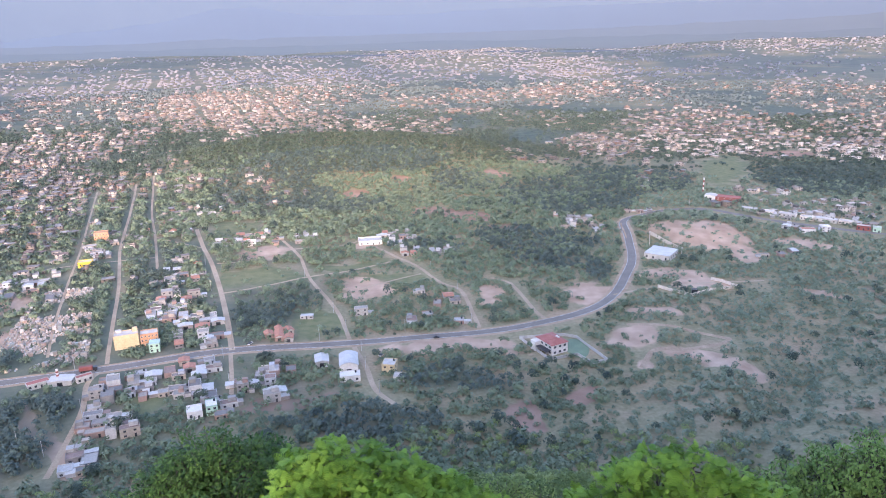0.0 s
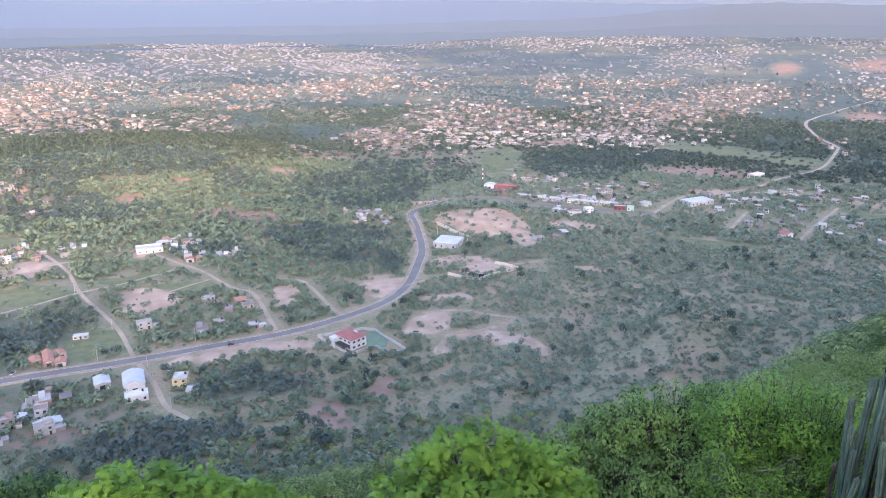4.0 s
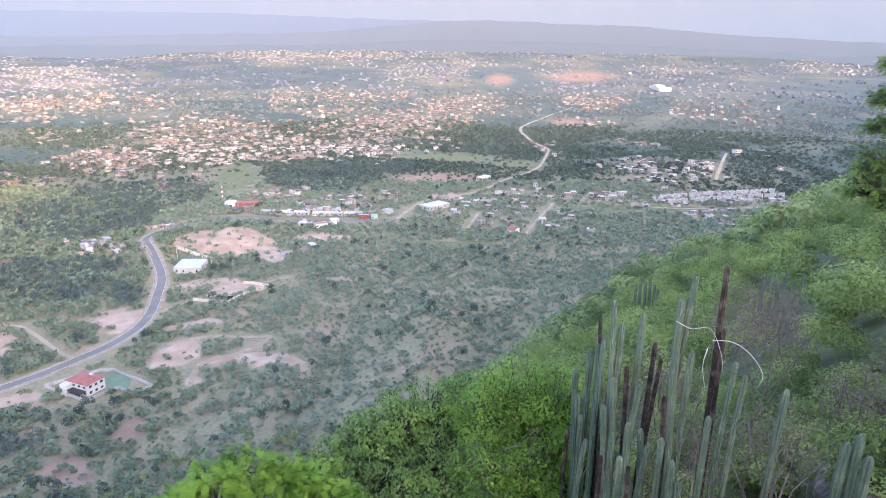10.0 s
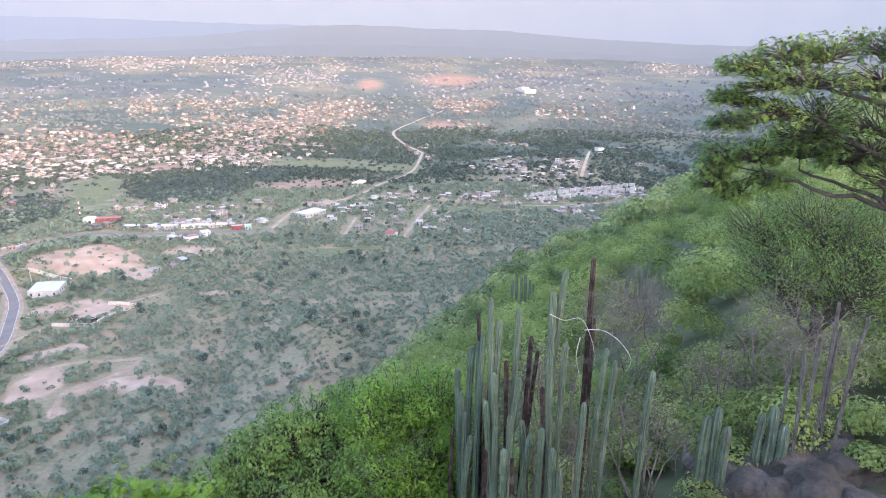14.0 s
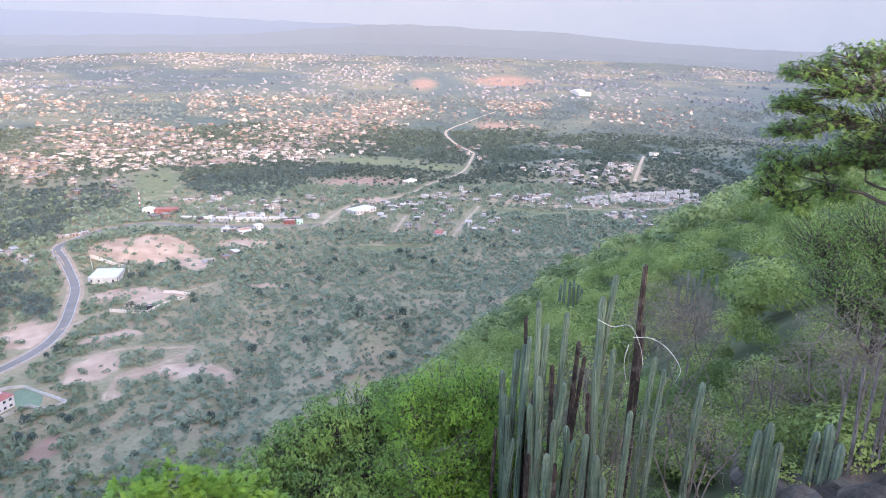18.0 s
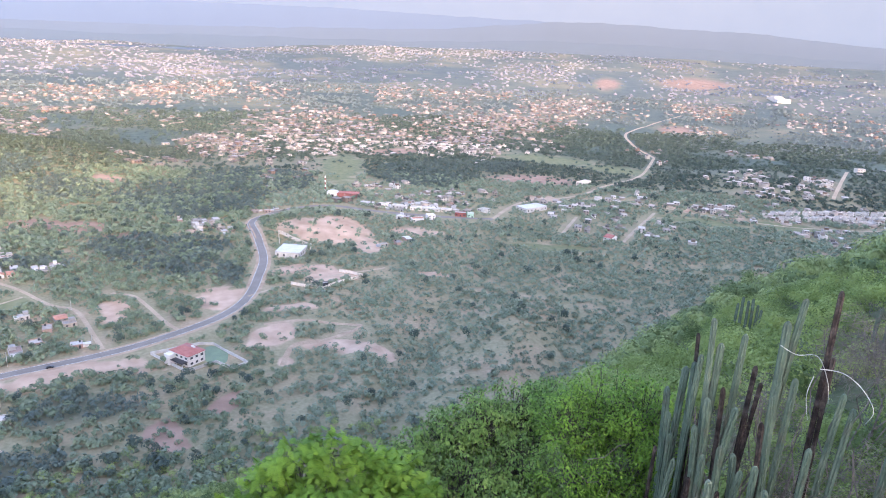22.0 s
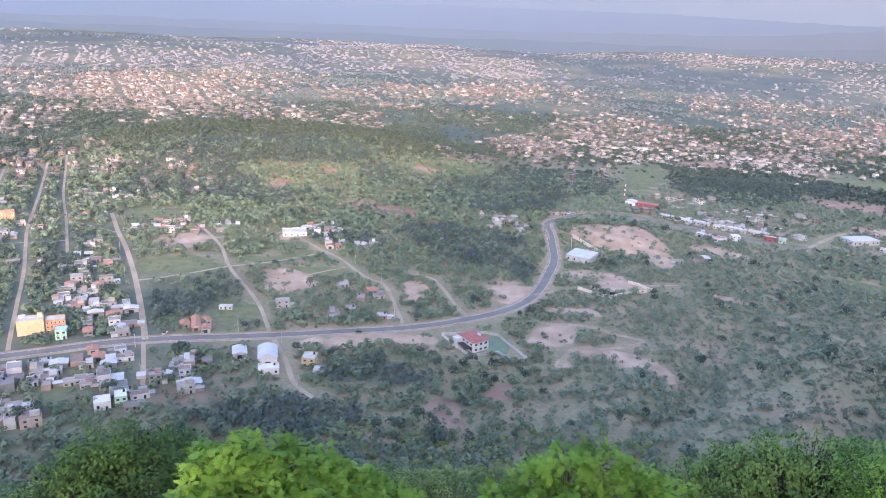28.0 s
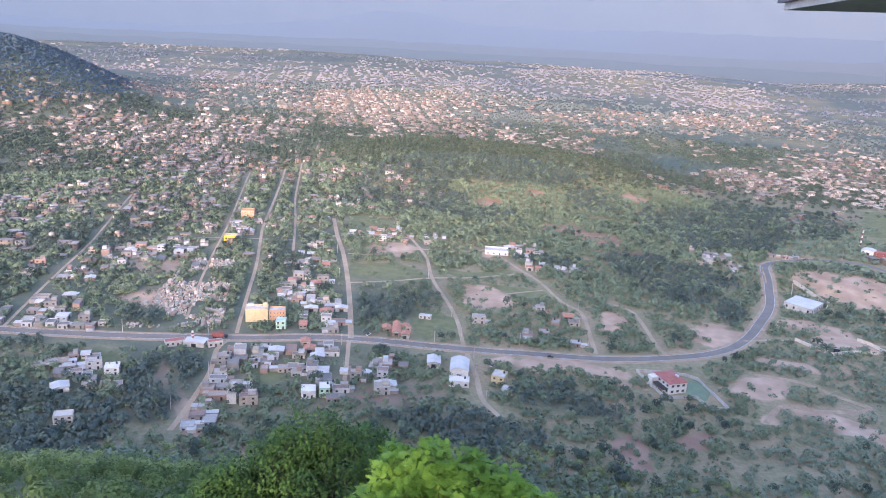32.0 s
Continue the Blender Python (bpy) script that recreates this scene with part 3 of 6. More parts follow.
road("road", [(-420, 250), (-340, 262), (-264, 276), (-205, 289), (-153, 304), (-102, 318), (-46, 327), (18, 337), (51, 347), (77, 361), (96, 383), (111, 416), (123, 448), (132, 492), (138, 535), (150, 556), (174, 572), (188, 577)], 3.8, M_ASPHALT, "grey asphalt main road bending through the valley", True)
road("road_far", [(188, 577), (205, 577), (220, 570), (241, 547), (264, 529), (287, 514), (306, 503), (330, 492)], 3.6, M_ASPHALT, "wide pale road past the filling station", False)
road("street_1", [(-102, 318), (-115, 356), (-134, 408), (-154, 457), (-169, 490), (-190, 540)], 1.95, M_DIRT, "straight unpaved street between houses")
road("street_2", [(-158, 308), (-174, 351), (-196, 411), (-214, 455), (-232, 500), (-262, 590), (-300, 700)], 1.35, M_DIRT, "straight unpaved street beside the cemetery")
road("street_3", [(-184, 442), (-215, 521), (-247, 599), (-290, 720)], 1.2, M_DIRT, "straight unpaved street lined with trees")
road("street_4", [(-190, 316), (-208, 359), (-231, 420), (-262, 505), (-330, 680)], 1.0, M_DIRT, "narrow unpaved lane through the cemetery")
road("street_5", [(-47, 330), (-56, 361), (-66, 386), (-84, 426), (-97, 466), (-117, 506)], 1.48, M_DIRT, "pale dirt track across the fields")
road("street_6", [(-130, 399), (-104, 412), (-86, 424), (-59, 436), (-31, 455)], 1.25, M_DIRT, "pale dirt track along a field edge")
road("street_7", [(-59, 505), (-36, 470), (-18, 444), (-2, 411), (10, 396), (16, 358), (18, 343)], 1.56, M_DIRT, "dirt track with houses along it")
road("street_8", [(29, 418), (39, 409), (44, 390), (49, 363), (53, 351)], 1.48, M_DIRT, "dirt track joining the main road")
road("street_9", [(-44, 322), (-36, 300), (-30, 279), (-21, 266)], 1.56, M_DIRT, "dirt track leading downhill from the road")
road("street_10", [(-102, 315), (-95, 291), (-91, 276)], 1.33, M_DIRT, "short dirt lane between houses")
road("street_11", [(-158, 300), (-158, 288), (-149, 264), (-143, 235), (-140, 218)], 1.56, M_DIRT, "dirt lane past tin-roofed houses")
road("street_12", [(359, 435), (404, 473)], 1.79, M_DIRT, "pale dirt street among trees")
road("street_13", [(388, 397), (436, 429), (484, 461)], 1.79, M_DIRT, "pale dirt street among trees")
road("street_14", [(330, 492), (387, 533), (454, 540), (513, 564), (606, 606), (720, 700)], 2.42, M_DIRT, "pale road leading across the valley")
road("street_15", [(720, 700), (762, 781), (857, 901), (1003, 989), (1167, 1074)], 3.04, M_DIRT, "winding road up the far slope")
road("street_16", [(692, 426), (838, 506)], 2.42, M_DIRT, "pale street climbing through the village")
road("street_17", [(440, 530), (483, 514), (517, 448), (564, 382), (640, 340)], 1.79, M_DIRT, "pale track past terraced houses")
road("street_18", [(96, 383), (124, 392), (160, 400), (190, 404)], 1.33, M_DIRT, "pale track into a gravel yard")
road("street_19", [(-264, 276), (-285, 330), (-320, 420), (-380, 560)], 1.1, M_DIRT, "dirt street climbing through houses")
road("street_20", [(-320, 420), (-262, 450), (-196, 470)], 1.0, M_DIRT, "cross street between houses")
road("street_21", [(-215, 521), (-169, 490)], 1.0, M_DIRT, "cross street between houses")
road("street_22", [(-149, 453), (-129, 458), (-104, 482), (-73, 490), (-59, 505)], 1.25, M_DIRT, "dirt track along a wall")

road("street_23", [(-49, 403), (-29, 417), (-14, 427)], 1.1, M_DIRT, "pale footpath beside the earth pit")
road("street_24", [(92, 337), (117, 334), (138, 322), (119, 313), (99, 309), (88, 292)], 1.9, M_SHOULDER, "rutted reddish track looping over bare ground")

# ---------------------------------------------------------------- shapes


def box_geo(cx, cy, z0, sx, sy, sz):
    x0, x1, y0, y1, z1 = cx - sx / 2, cx + sx / 2, cy - sy / 2, cy + sy / 2, z0 + sz
    v = [(x0, y0, z0), (x1, y0, z0), (x1, y1, z0), (x0, y1, z0), (x0, y0, z1), (x1, y0, z1), (x1, y1, z1), (x0, y1, z1)]
    return v, [(0, 3, 2, 1), (4, 5, 6, 7), (0, 1, 5, 4), (1, 2, 6, 5), (2, 3, 7, 6), (3, 0, 4, 7)]


def join_geo(*geos):
    V, F = [], []
    for v, f in geos:
        k = len(V)
        V += v
        F += [tuple(i + k for i in q) for q in f]
    return V, F


def cyl_geo(cx, cy, z0, r0, r1, h, n=10):
    v = [(cx + r0 * math.cos(2 * math.pi * i / n), cy + r0 * math.sin(2 * math.pi * i / n), z0) for i in range(n)]
    v += [(cx + r1 * math.cos(2 * math.pi * i / n), cy + r1 * math.sin(2 * math.pi * i / n), z0 + h) for i in range(n)]
    f = [(i, (i + 1) % n, n + (i + 1) % n, n + i) for i in range(n)] + [tuple(range(n - 1, -1, -1)), tuple(range(n, 2 * n))]
    return v, f


def thing(name, x, y, z, rot, label, category, group=""):
    ob = new(name)
    ob.empty_display_size = 0.5
    ob.matrix_world = pose(x, y, z, 0, 0, rot)
    return tagged(ob, label, category, group)


def part(name, geo, mat, parent, label="", smooth=False):
    me = bpy.data.meshes.new(name)
    me.from_pydata(geo[0], [], geo[1])
    me.materials.append(mat)
    if smooth:
        me.polygons.foreach_set("use_smooth", np.ones(len(me.polygons), bool))
    ob = new(name, me)
    ob.parent = parent
    if label:
        ob["label"] = label
    return ob


def walls_geo(w, d, h, rim=0.45, t=0.2):
    """Outer walls with a parapet round a sunken roof."""
    v, f = [], []
    for z, k in ((-1.2, 0), (h + rim, 0), (h + rim, t), (h, t)):
        a, b = w / 2 - k, d / 2 - k
        v += [(-a, -b, z), (a, -b, z), (a, b, z), (-a, b, z)]
    for lv in range(3):
        for i in range(4):
            j = (i + 1) % 4
            f.append((lv * 4 + i, lv * 4 + j, lv * 4 + 4 + j, lv * 4 + 4 + i))
    return v, f


def walls_geo_at(w, d, h, x, y):
    return box_geo(x, y, -1.0, w, d, h + 0.86)


OCCUPIED = []   # x, y, radius of what stands in the valley


def window_parts(root, w, d, h, floors, cols, mat_frame, sides=("front", "left", "right"), door=True):
    fh = h / floors
    for side in sides:
        span = w if side == "front" else d
        n = cols if side == "front" else max(1, round(cols * d / w))
        for fl in range(floors):
            for c in range(n):
                u = -span / 2 + span * (c + 0.5) / n
                z = fl * fh + fh * 0.32
                if side == "front" and fl == 0 and door and c == n // 2:
                    part("door", box_geo(u, -d / 2, 0.0, 1.1, 0.12, 2.1), M_DARK, root)
                    continue
                ww, wh = min(1.1, span / n * 0.4), fh * 0.34
                if side == "front":
                    fr, pn = box_geo(u, -d / 2, z - 0.08, ww + 0.24, 0.10, wh + 0.16), box_geo(u, -d / 2, z, ww, 0.16, wh)
                else:
                    s = -1 if side == "left" else 1
                    fr, pn = box_geo(s * w / 2, u, z - 0.08, 0.10, ww + 0.24, wh + 0.16), box_geo(s * w / 2, u, z, 0.16, ww, wh)
                win = part("window", fr, mat_frame, root)
                if floors * cols > 6:
                    part("pane", pn, M_DARK, win)
                else:
                    win.data.materials[0] = M_DARK


def building(name, x, y, rot, w, d, h, wall, roof, label, floors=1, cols=3, rim=0.45, tank=False, group="", category="house", sides=("front", "left", "right"), upper=None, annex=None):
    x, y = x * S, y * S
    z = hz(x, y)
    root = thing(name, x, y, z, rot, label, category, group)
    part("wall", walls_geo(w, d, h, rim), wall, root)
    part("roof", box_geo(0, 0, h - 0.2, w - 0.38, d - 0.38, 0.22), roof, root)
    window_parts(root, w, d, h, floors, cols, M_WHITE, sides)
    if annex:
        aw, ad, ah, ax, ay = annex
        part("annex", walls_geo_at(aw, ad, ah, ax, ay), wall, root)
        part("annex_roof", box_geo(ax, ay, ah - 0.15, aw + 0.5, ad + 0.5, 0.14), M_SHEET if aw > 4 else M_ROOF, root)
    if upper:
        uw, ud, uh, ux, uy = upper
        part("roof_room", box_geo(ux, uy, h, uw, ud, uh), wall, root)
    if tank:
        part("water_tank", cyl_geo(w * 0.28, d * 0.2, h, 0.6, 0.5, 1.3), M_BLACKTANK, root)
    OCCUPIED.append((x, y, max(w, d) * 0.55))
    return root


def shed(name, x, y, rot, w, d, h, rise, wall, roof, label, arched=True, category="shed"):
    """A hall under an arched or gabled sheet roof with its eaves standing out."""
    x, y = x * S, y * S
    z = hz(x, y)
    root = thing(name, x, y, z, rot, label, category)
    part("wall", box_geo(0, 0, -1.2, w, d, h + 1.2), wall, root)
    n = 10 if arched else 2
    v, f = [], []
    for lay in (0.0, 0.18):
        for yy in (-d / 2 - 0.4, d / 2 + 0.4):
            for i in range(n + 1):
                u = -1 + 2 * i / n
                zz = h + 0.06 + rise * ((1 - u * u) if arched else (1 - abs(u))) + lay
                v.append((u * (w / 2 + 0.4), yy, zz))
    q = n + 1
    for i in range(n):
        f += [(2 * q + i, 2 * q + i + 1, 3 * q + i + 1, 3 * q + i), (i + 1, i, q + i, q + i + 1), (i, i + 1, 2 * q + i + 1, 2 * q + i), (q + i + 1, q + i, 3 * q + i, 3 * q + i + 1)]
    f += [(0, 2 * q, 3 * q, q), (n, q + n, 3 * q + n, 2 * q + n)]
    part("roof", (v, f), roof, root)
    for yy in (-d / 2 + 0.02, d / 2 - 0.02):
        gv = [(-w / 2, yy, h), (w / 2, yy, h)] + [((-1 + 2 * i / n) * w / 2, yy, h + rise * ((1 - (-1 + 2 * i / n) ** 2) if arched else (1 - abs(-1 + 2 * i / n)))) for i in range(n, -1, -1)]
        part("gable", (gv, [tuple(range(len(gv)))]), wall, root)
    part("door", box_geo(0, -d / 2, 0, min(3.0, w * 0.4), 0.14, min(2.8, h * 0.8)), M_DARK, root)
    for s in (-1, 1):
        for c in (-0.25, 0.25):
            part("window", box_geo(s * w / 2, c * d, h * 0.5, 0.14, 1.4, h * 0.25), M_DARK, root)
    OCCUPIED.append((x, y, max(w, d) * 0.62))
    return root


def wall_run(x, y, pts, h, t, mat, label, name="boundary_wall", rest=None):
    """A free-standing wall along a line of points, one length a part."""
    x, y, pts = x * S, y * S, [(a * S, b * S) for a, b in pts]
    z = min(hz(x + a, y + b) for a, b in pts)
    root = thing(name, x, y, z, 0, label, "wall")
    for (a, b), (c, d) in zip(pts, pts[1:]):
        n = max(1, round(math.hypot(c - a, d - b) / 5.0))
        ang = math.atan2(d - b, c - a)
        ca, sa, L = math.cos(ang), math.sin(ang), math.hypot(c - a, d - b) / n
        for k in range(n):
            mx, my = a + (c - a) * (k + 0.5) / n, b + (d - b) * (k + 0.5) / n
            v, f = box_geo(0, 0, -1.0, L + (t if k in (0, n - 1) else -0.02), t, h + 1.0)
            lift = hz(x + mx, y + my) - z
            part("wall_panel", ([(mx + p * ca - q * sa, my + p * sa + q * ca, r + lift) for p, q, r in v], f), mat, root)
    return root


M_CREAM = material("cream_render", [(0.66, 0.56, 0.46), (0.74, 0.64, 0.53)], 0.85, 0.05, 0.5)

# ---------------------------------------------------------------- the landmarks of the valley


def villa(x, y, rot):
    x, y = x * S, y * S
    z = hz(x, y)
    root = thing("villa", x, y, z, rot, "white two-storey villa under a red clay roof, in a walled garden", "house")
    part("wall", box_geo(0, 0, -1, 13, 10, 7.2), M_WHITE, root)
    part("wing", box_geo(-4.5, -6.5, -1, 4, 4, 6.6), M_WHITE, root)
    v = [(-7, -5.5, 6.25), (7, -5.5, 6.25), (7, 5.5, 6.25), (-7, 5.5, 6.25), (-2.5, 0, 8.3), (2.5, 0, 8.3)]
    part("roof", (v, [(0, 1, 5, 4), (1, 2, 5), (2, 3, 4, 5), (3, 0, 4), (3, 2, 1, 0)]), M_REDROOF, root)
    part("porch_roof", box_geo(1.8, -6.6, 2.9, 8.5, 3.2, 0.3), M_DARK, root)
    for px in (-2, 1.8, 5.6):
        part("porch_column", cyl_geo(px, -7.9, -0.5, 0.18, 0.18, 3.4, 8), M_WHITE, root)
    for zf in (0.9, 4.1):
        for u in (-1.5, 1.8, 5.0):
            wn_ = part("window", box_geo(u, -5.0, zf, 1.7, 0.12, 1.4), M_WHITE, root)
            part("pane", box_geo(u, -5.04, zf + 0.1, 1.5, 0.12, 1.2), M_DARK, wn_)
        for u in (-3, 0, 3):
            for s in (-1, 1):
                part("window", box_geo(s * 6.5, u, zf, 0.12, 1.4, 1.3), M_DARK, root)
    for u in (1.0, 2.2):
        part("dormer", box_geo(u, 2.2, 7.0, 0.9, 0.9, 1.3), M_WHITE, root)
    root.scale = (1.25, 1.25, 1.1)
    OCCUPIED.append((x, y, 17))
    return root


villa(51, 315, -61)
wall_run(53, 315, [(-16, 13), (-5, -12), (9, -8), (14, -18), (21, -16), (12, 11), (6, 14), (-16, 13)], 2.0, 0.3, M_CONC, "pale concrete garden wall round the villa", "garden_wall")
OCCUPIED.extend([(41 * S, 325 * S, 9), (60 * S, 322 * S, 14), (66 * S, 306 * S, 13), (49 * S, 304 * S, 9)])
lawn_v = [(63 * S + 8 * math.cos(a) * (1 + 0.1 * math.sin(3 * a)), 315 * S + 14 * math.sin(a)) for a in np.linspace(0, 2 * math.pi, 25)[:-1]]
part("lawn", ([(a, b, hz(a, b) + 0.22) for a, b in lawn_v], [tuple(range(24))]), M_LAWN, None)
tagged(bpy.data.objects["lawn"], "green mown lawn beside the villa", "lawn", kind="structure")

# three-storey yellow block with an unfinished brick wing
yb = building("apartment_block", -156, 327, 21, 15, 9, 9.3, M_YELLOW, M_CONC, "yellow three-storey block, one side wall blank, open galleries beside", 3, 4, 0.5, True, category="apartment block", sides=("right",), upper=(3.0, 3.0, 2.4, 5.5, 2.0))
part("stair_head", box_geo(-4.5, 3, 9.3, 4, 2.5, 1.6), M_CONC, yb)
building("unfinished_wing", -146, 330, 21, 11, 8, 8.0, M_ORANGE, M_CONC, "three-storey orange brick wing with open window holes", 3, 5, 0.6, category="apartment block")
building("corner_house", -140, 321, 15, 6.5, 7, 6.2, M_MINT, M_BLUEROOF, "mint green two-storey house under a blue roof", 2, 2, 0.1)
shed("warehouse", -44, 301, 8, 11, 17, 5, 2.0, M_WHITE, M_SHEET, "white warehouse under a pale arched metal roof")
shed("tin_shed", -57, 305, 12, 8, 11, 3.6, 1.0, M_CONC, M_SHEET, "low shed under a pale blue sheet roof", False)
building("roadside_house", -25, 297, -8, 8, 9, 5.6, M_YELLOW, M_CONC, "yellow house with a flat concrete roof by the lane", 2, 2, 0.4, True)
building("roadside_annex", -20, 288, -8, 7, 6, 3.0, M_CONC, M_CONC, "grey concrete annex beside the yellow house", 1, 2)
building("white_annex", -42, 289, 8, 12, 7, 3.6, M_WHITE, M_WHITE, "white flat-roofed workshop in front of the warehouse", 1, 3, 0.5, True)
building("market_hall", 143, 452, -35, 22, 25, 5.6, M_CONC, M_SHEET, "concrete hall with a wide pale metal roof", 1, 4, 0.05, category="hall")
wall_run(150, 466, [(-8, 9), (-3, 28), (11, -3), (7, -12)], 3.4, 0.35, M_CREAM, "high concrete yard wall behind the hall")
wall_run(150, 393, [(-26, 0), (-12, -17), (20, 0), (9, 12)], 2.4, 0.35, M_CREAM, "low pale wall round a gravel yard")
building("yard_shed", 141, 381, -10, 4, 3, 3.0, M_DARK, M_CONC, "small dark shed at the yard's corner", 1, 1, category="shed")
building("green_roof_shed", -73, 358, 0, 9, 4, 2.6, M_CONC, M_SHEET, "long low shed with a pale sheet roof", 1, 3, 0.05, category="shed")
for (ox, oy, rr) in ((-88, 334, 20), (-82, 331, 12), (-79, 339, 30), (-77, 330, 5), (-84, 340, 20), (-83, 335, 14)):
    shed("tiled_house", ox, oy, rr, 5.5, 6.5, 2.8, 1.3, M_PAINT, M_TILE, "small house under a terracotta tile roof", False, "house")


def mast(x, y, h, label):
    x, y = x * S, y * S
    root = thing("radio_mast", x, y, hz(x, y), 0, label, "mast")
    n = 8
    for i in range(n):
        part("mast_section", cyl_geo(0, 0, -0.4 + i * h / n, 0.75, 0.75, h / n - 0.01, 8), M_REDPAINT if i % 2 == 0 else M_WHITE, root)
    return root


mast(228, 618, 22, "tall red and white banded mast beside the station")
st = shed("filling_station", 231, 606, -30, 13, 11, 4.5, 1.4, M_WHITE, M_SHEET, "red and white filling station with a pale barrel roof", category="station")
building("station_shop", 243, 599, -30, 26, 12, 4.8, M_REDPAINT, M_REDROOF, "red flat-roofed shop beside the filling station", 2, 4, 0.3, category="shop")
building("roadside_bar", -179, 287, 38, 12, 5, 3.6, M_CONC, M_REDROOF, "grey roadside restaurant with a dark red roof and terrace", 1, 4, 0.1, category="restaurant")
shed("terrace_roof", -170, 290, 10, 13, 8, 3.0, 0.7, M_CONC, M_SHEET, "pale grey terrace roof beside the red restaurant", False, "canopy")
building("red_kiosk", -161, 292, 40, 9, 4.2, 3.4, M_CONC, M_REDROOF, "narrow red-roofed wing of the restaurant", 1, 3, 0.4, category="restaurant")
mast(-172, 291, 9, "slim red and white sign pole by the restaurant")
building("lone_house", -181, 213, 30, 9, 6, 4.6, M_CONC, M_CONC, "unfinished grey concrete house among trees", 2, 3, 0.5)
building("white_box_house", -189, 254, 28, 8, 8, 4.8, M_WHITE, M_WHITE, "white two-storey cube of a house with a flat roof", 2, 2, 0.3, True)
shed("blue_tin_house", -200, 235, 40, 9, 8, 2.8, 0.8, M_WHITE, M_SHEET, "house under a pale blue sheet roof", False, "house")
for (ox, oy) in ((-196, 247), (-192, 244), (-184, 242), (-179, 243), (-191, 240)):
    building("cottage", ox, oy, 32, 5.5, 5.5, 3.0, M_PAINT, M_ROOF, "small flat-roofed cottage on the hill's foot", 1, 2, 0.3)
building("pale_shop_roof", 381, 508, 10, 34, 18, 5, M_CONC, M_SHEET, "large shop with a wide pale blue roof", 1, 6, 0.2, category="shop")
shed("red_roof_house", 382, 405, 20, 13, 9, 4.0, 2.2, M_WHITE, M_REDROOF, "house under a red pitched roof among trees", False, "house")
building("long_white_hall", 500, 580, 20, 24, 10, 5, M_CREAM, M_CREAM, "long white hall beside the road", 1, 8, 0.4, category="hall")
building("white_campus", 1620, 1190, 54, 120, 40, 9, M_CREAM, M_CREAM, "large white institutional building on the far slope", 3, 12, 1.0, category="institution", upper=(50, 26, 6, 20, 0))
building("hilltop_chapel", 852, 500, 60, 12, 12, 6.5, M_CREAM, M_ROOF, "pale square building at the village's edge", 2, 3, 0.5, category="house")
building("walled_depot", -52, 497, 8, 22, 14, 3.2, M_WHITE, M_CONC, "white walled depot with an open concrete yard", 1, 4, 1.2, category="depot")
building("yellow_shop", -236, 455, 21, 12, 8, 4.5, material("bright_yellow", [(0.62, 0.44, 0.06), (0.68, 0.50, 0.09)], 0.8, 0.4, 2.0), M_YELLOW, "bright yellow house with a flat roof", 1, 3)
building("orange_block", -252, 515, 21, 13, 9, 9, M_ORANGE, M_ORANGE, "orange three-storey block rising over the trees", 3, 5, 0.4, category="apartment block")
building("green_house", -95, 262, 20, 6, 8, 5.6, M_MINT, M_WHITE, "mint green two-storey house with a white wing", 2, 2, 0.4, True)
building("white_house", -101, 259, 20, 8, 8, 4.5, M_WHITE, M_WHITE, "white house with a long blank side wall", 1, 2, 0.5)


building("red_shop", 308, 509, -30, 12, 7, 4.2, M_REDPAINT, M_CONC, "dark red shop at the end of the roadside row", 1, 3, 0.5, category="shop")
building("green_shop", 315, 504, -30, 7, 7, 4.4, M_MINT, M_CONC, "pale green shop beside the red one", 1, 2, 0.5, category="shop")
building("hillock_house", 264, 503, -10, 13, 8, 4.2, M_WHITE, M_TILE, "white house with a reddish roof on a low rise", 1, 3, 0.2)
building("hillock_house", 279, 508, -10, 9, 8, 5.0, M_WHITE, M_WHITE, "plain white house on a low rise", 2, 2, 0.3)
ROADSIDE = ("low roadside shop row with a flat roof", "long single-storey workshop facing the road")
for k, (ox, oy, ow) in enumerate(((247, 565, 15), (258, 556, 12), (270, 548, 17), (281, 538, 13), (292, 531, 20), (303, 524, 12))):
    building("roadside_shop", ox, oy, -38, ow, 8, 3.4, M_CREAM if k % 2 else M_CONC, M_SHEET if k % 3 == 1 else M_CONC, ROADSIDE[k % 2], 1, 4, 0.4, k % 2 == 0, "roadside shops", "shop", ("front",))


# ---------------------------------------------------------------- rows of ordinary houses
def near_road(x, y, extra):
    for line, half in ROADS:
        if np.min((line[:, 0] - x) ** 2 + (line[:, 1] - y) ** 2) < (half + extra) ** 2:
            return True
    return False


def free(x, y, rad):
    return all((x - a) ** 2 + (y - b) ** 2 > (rad + c) ** 2 for a, b, c in OCCUPIED)


HOUSE_LABELS = ["flat-roofed concrete house with a painted front", "plain single-storey masonry house with parapet roof", "unplastered block house with a flat concrete slab"]
house_count = 0


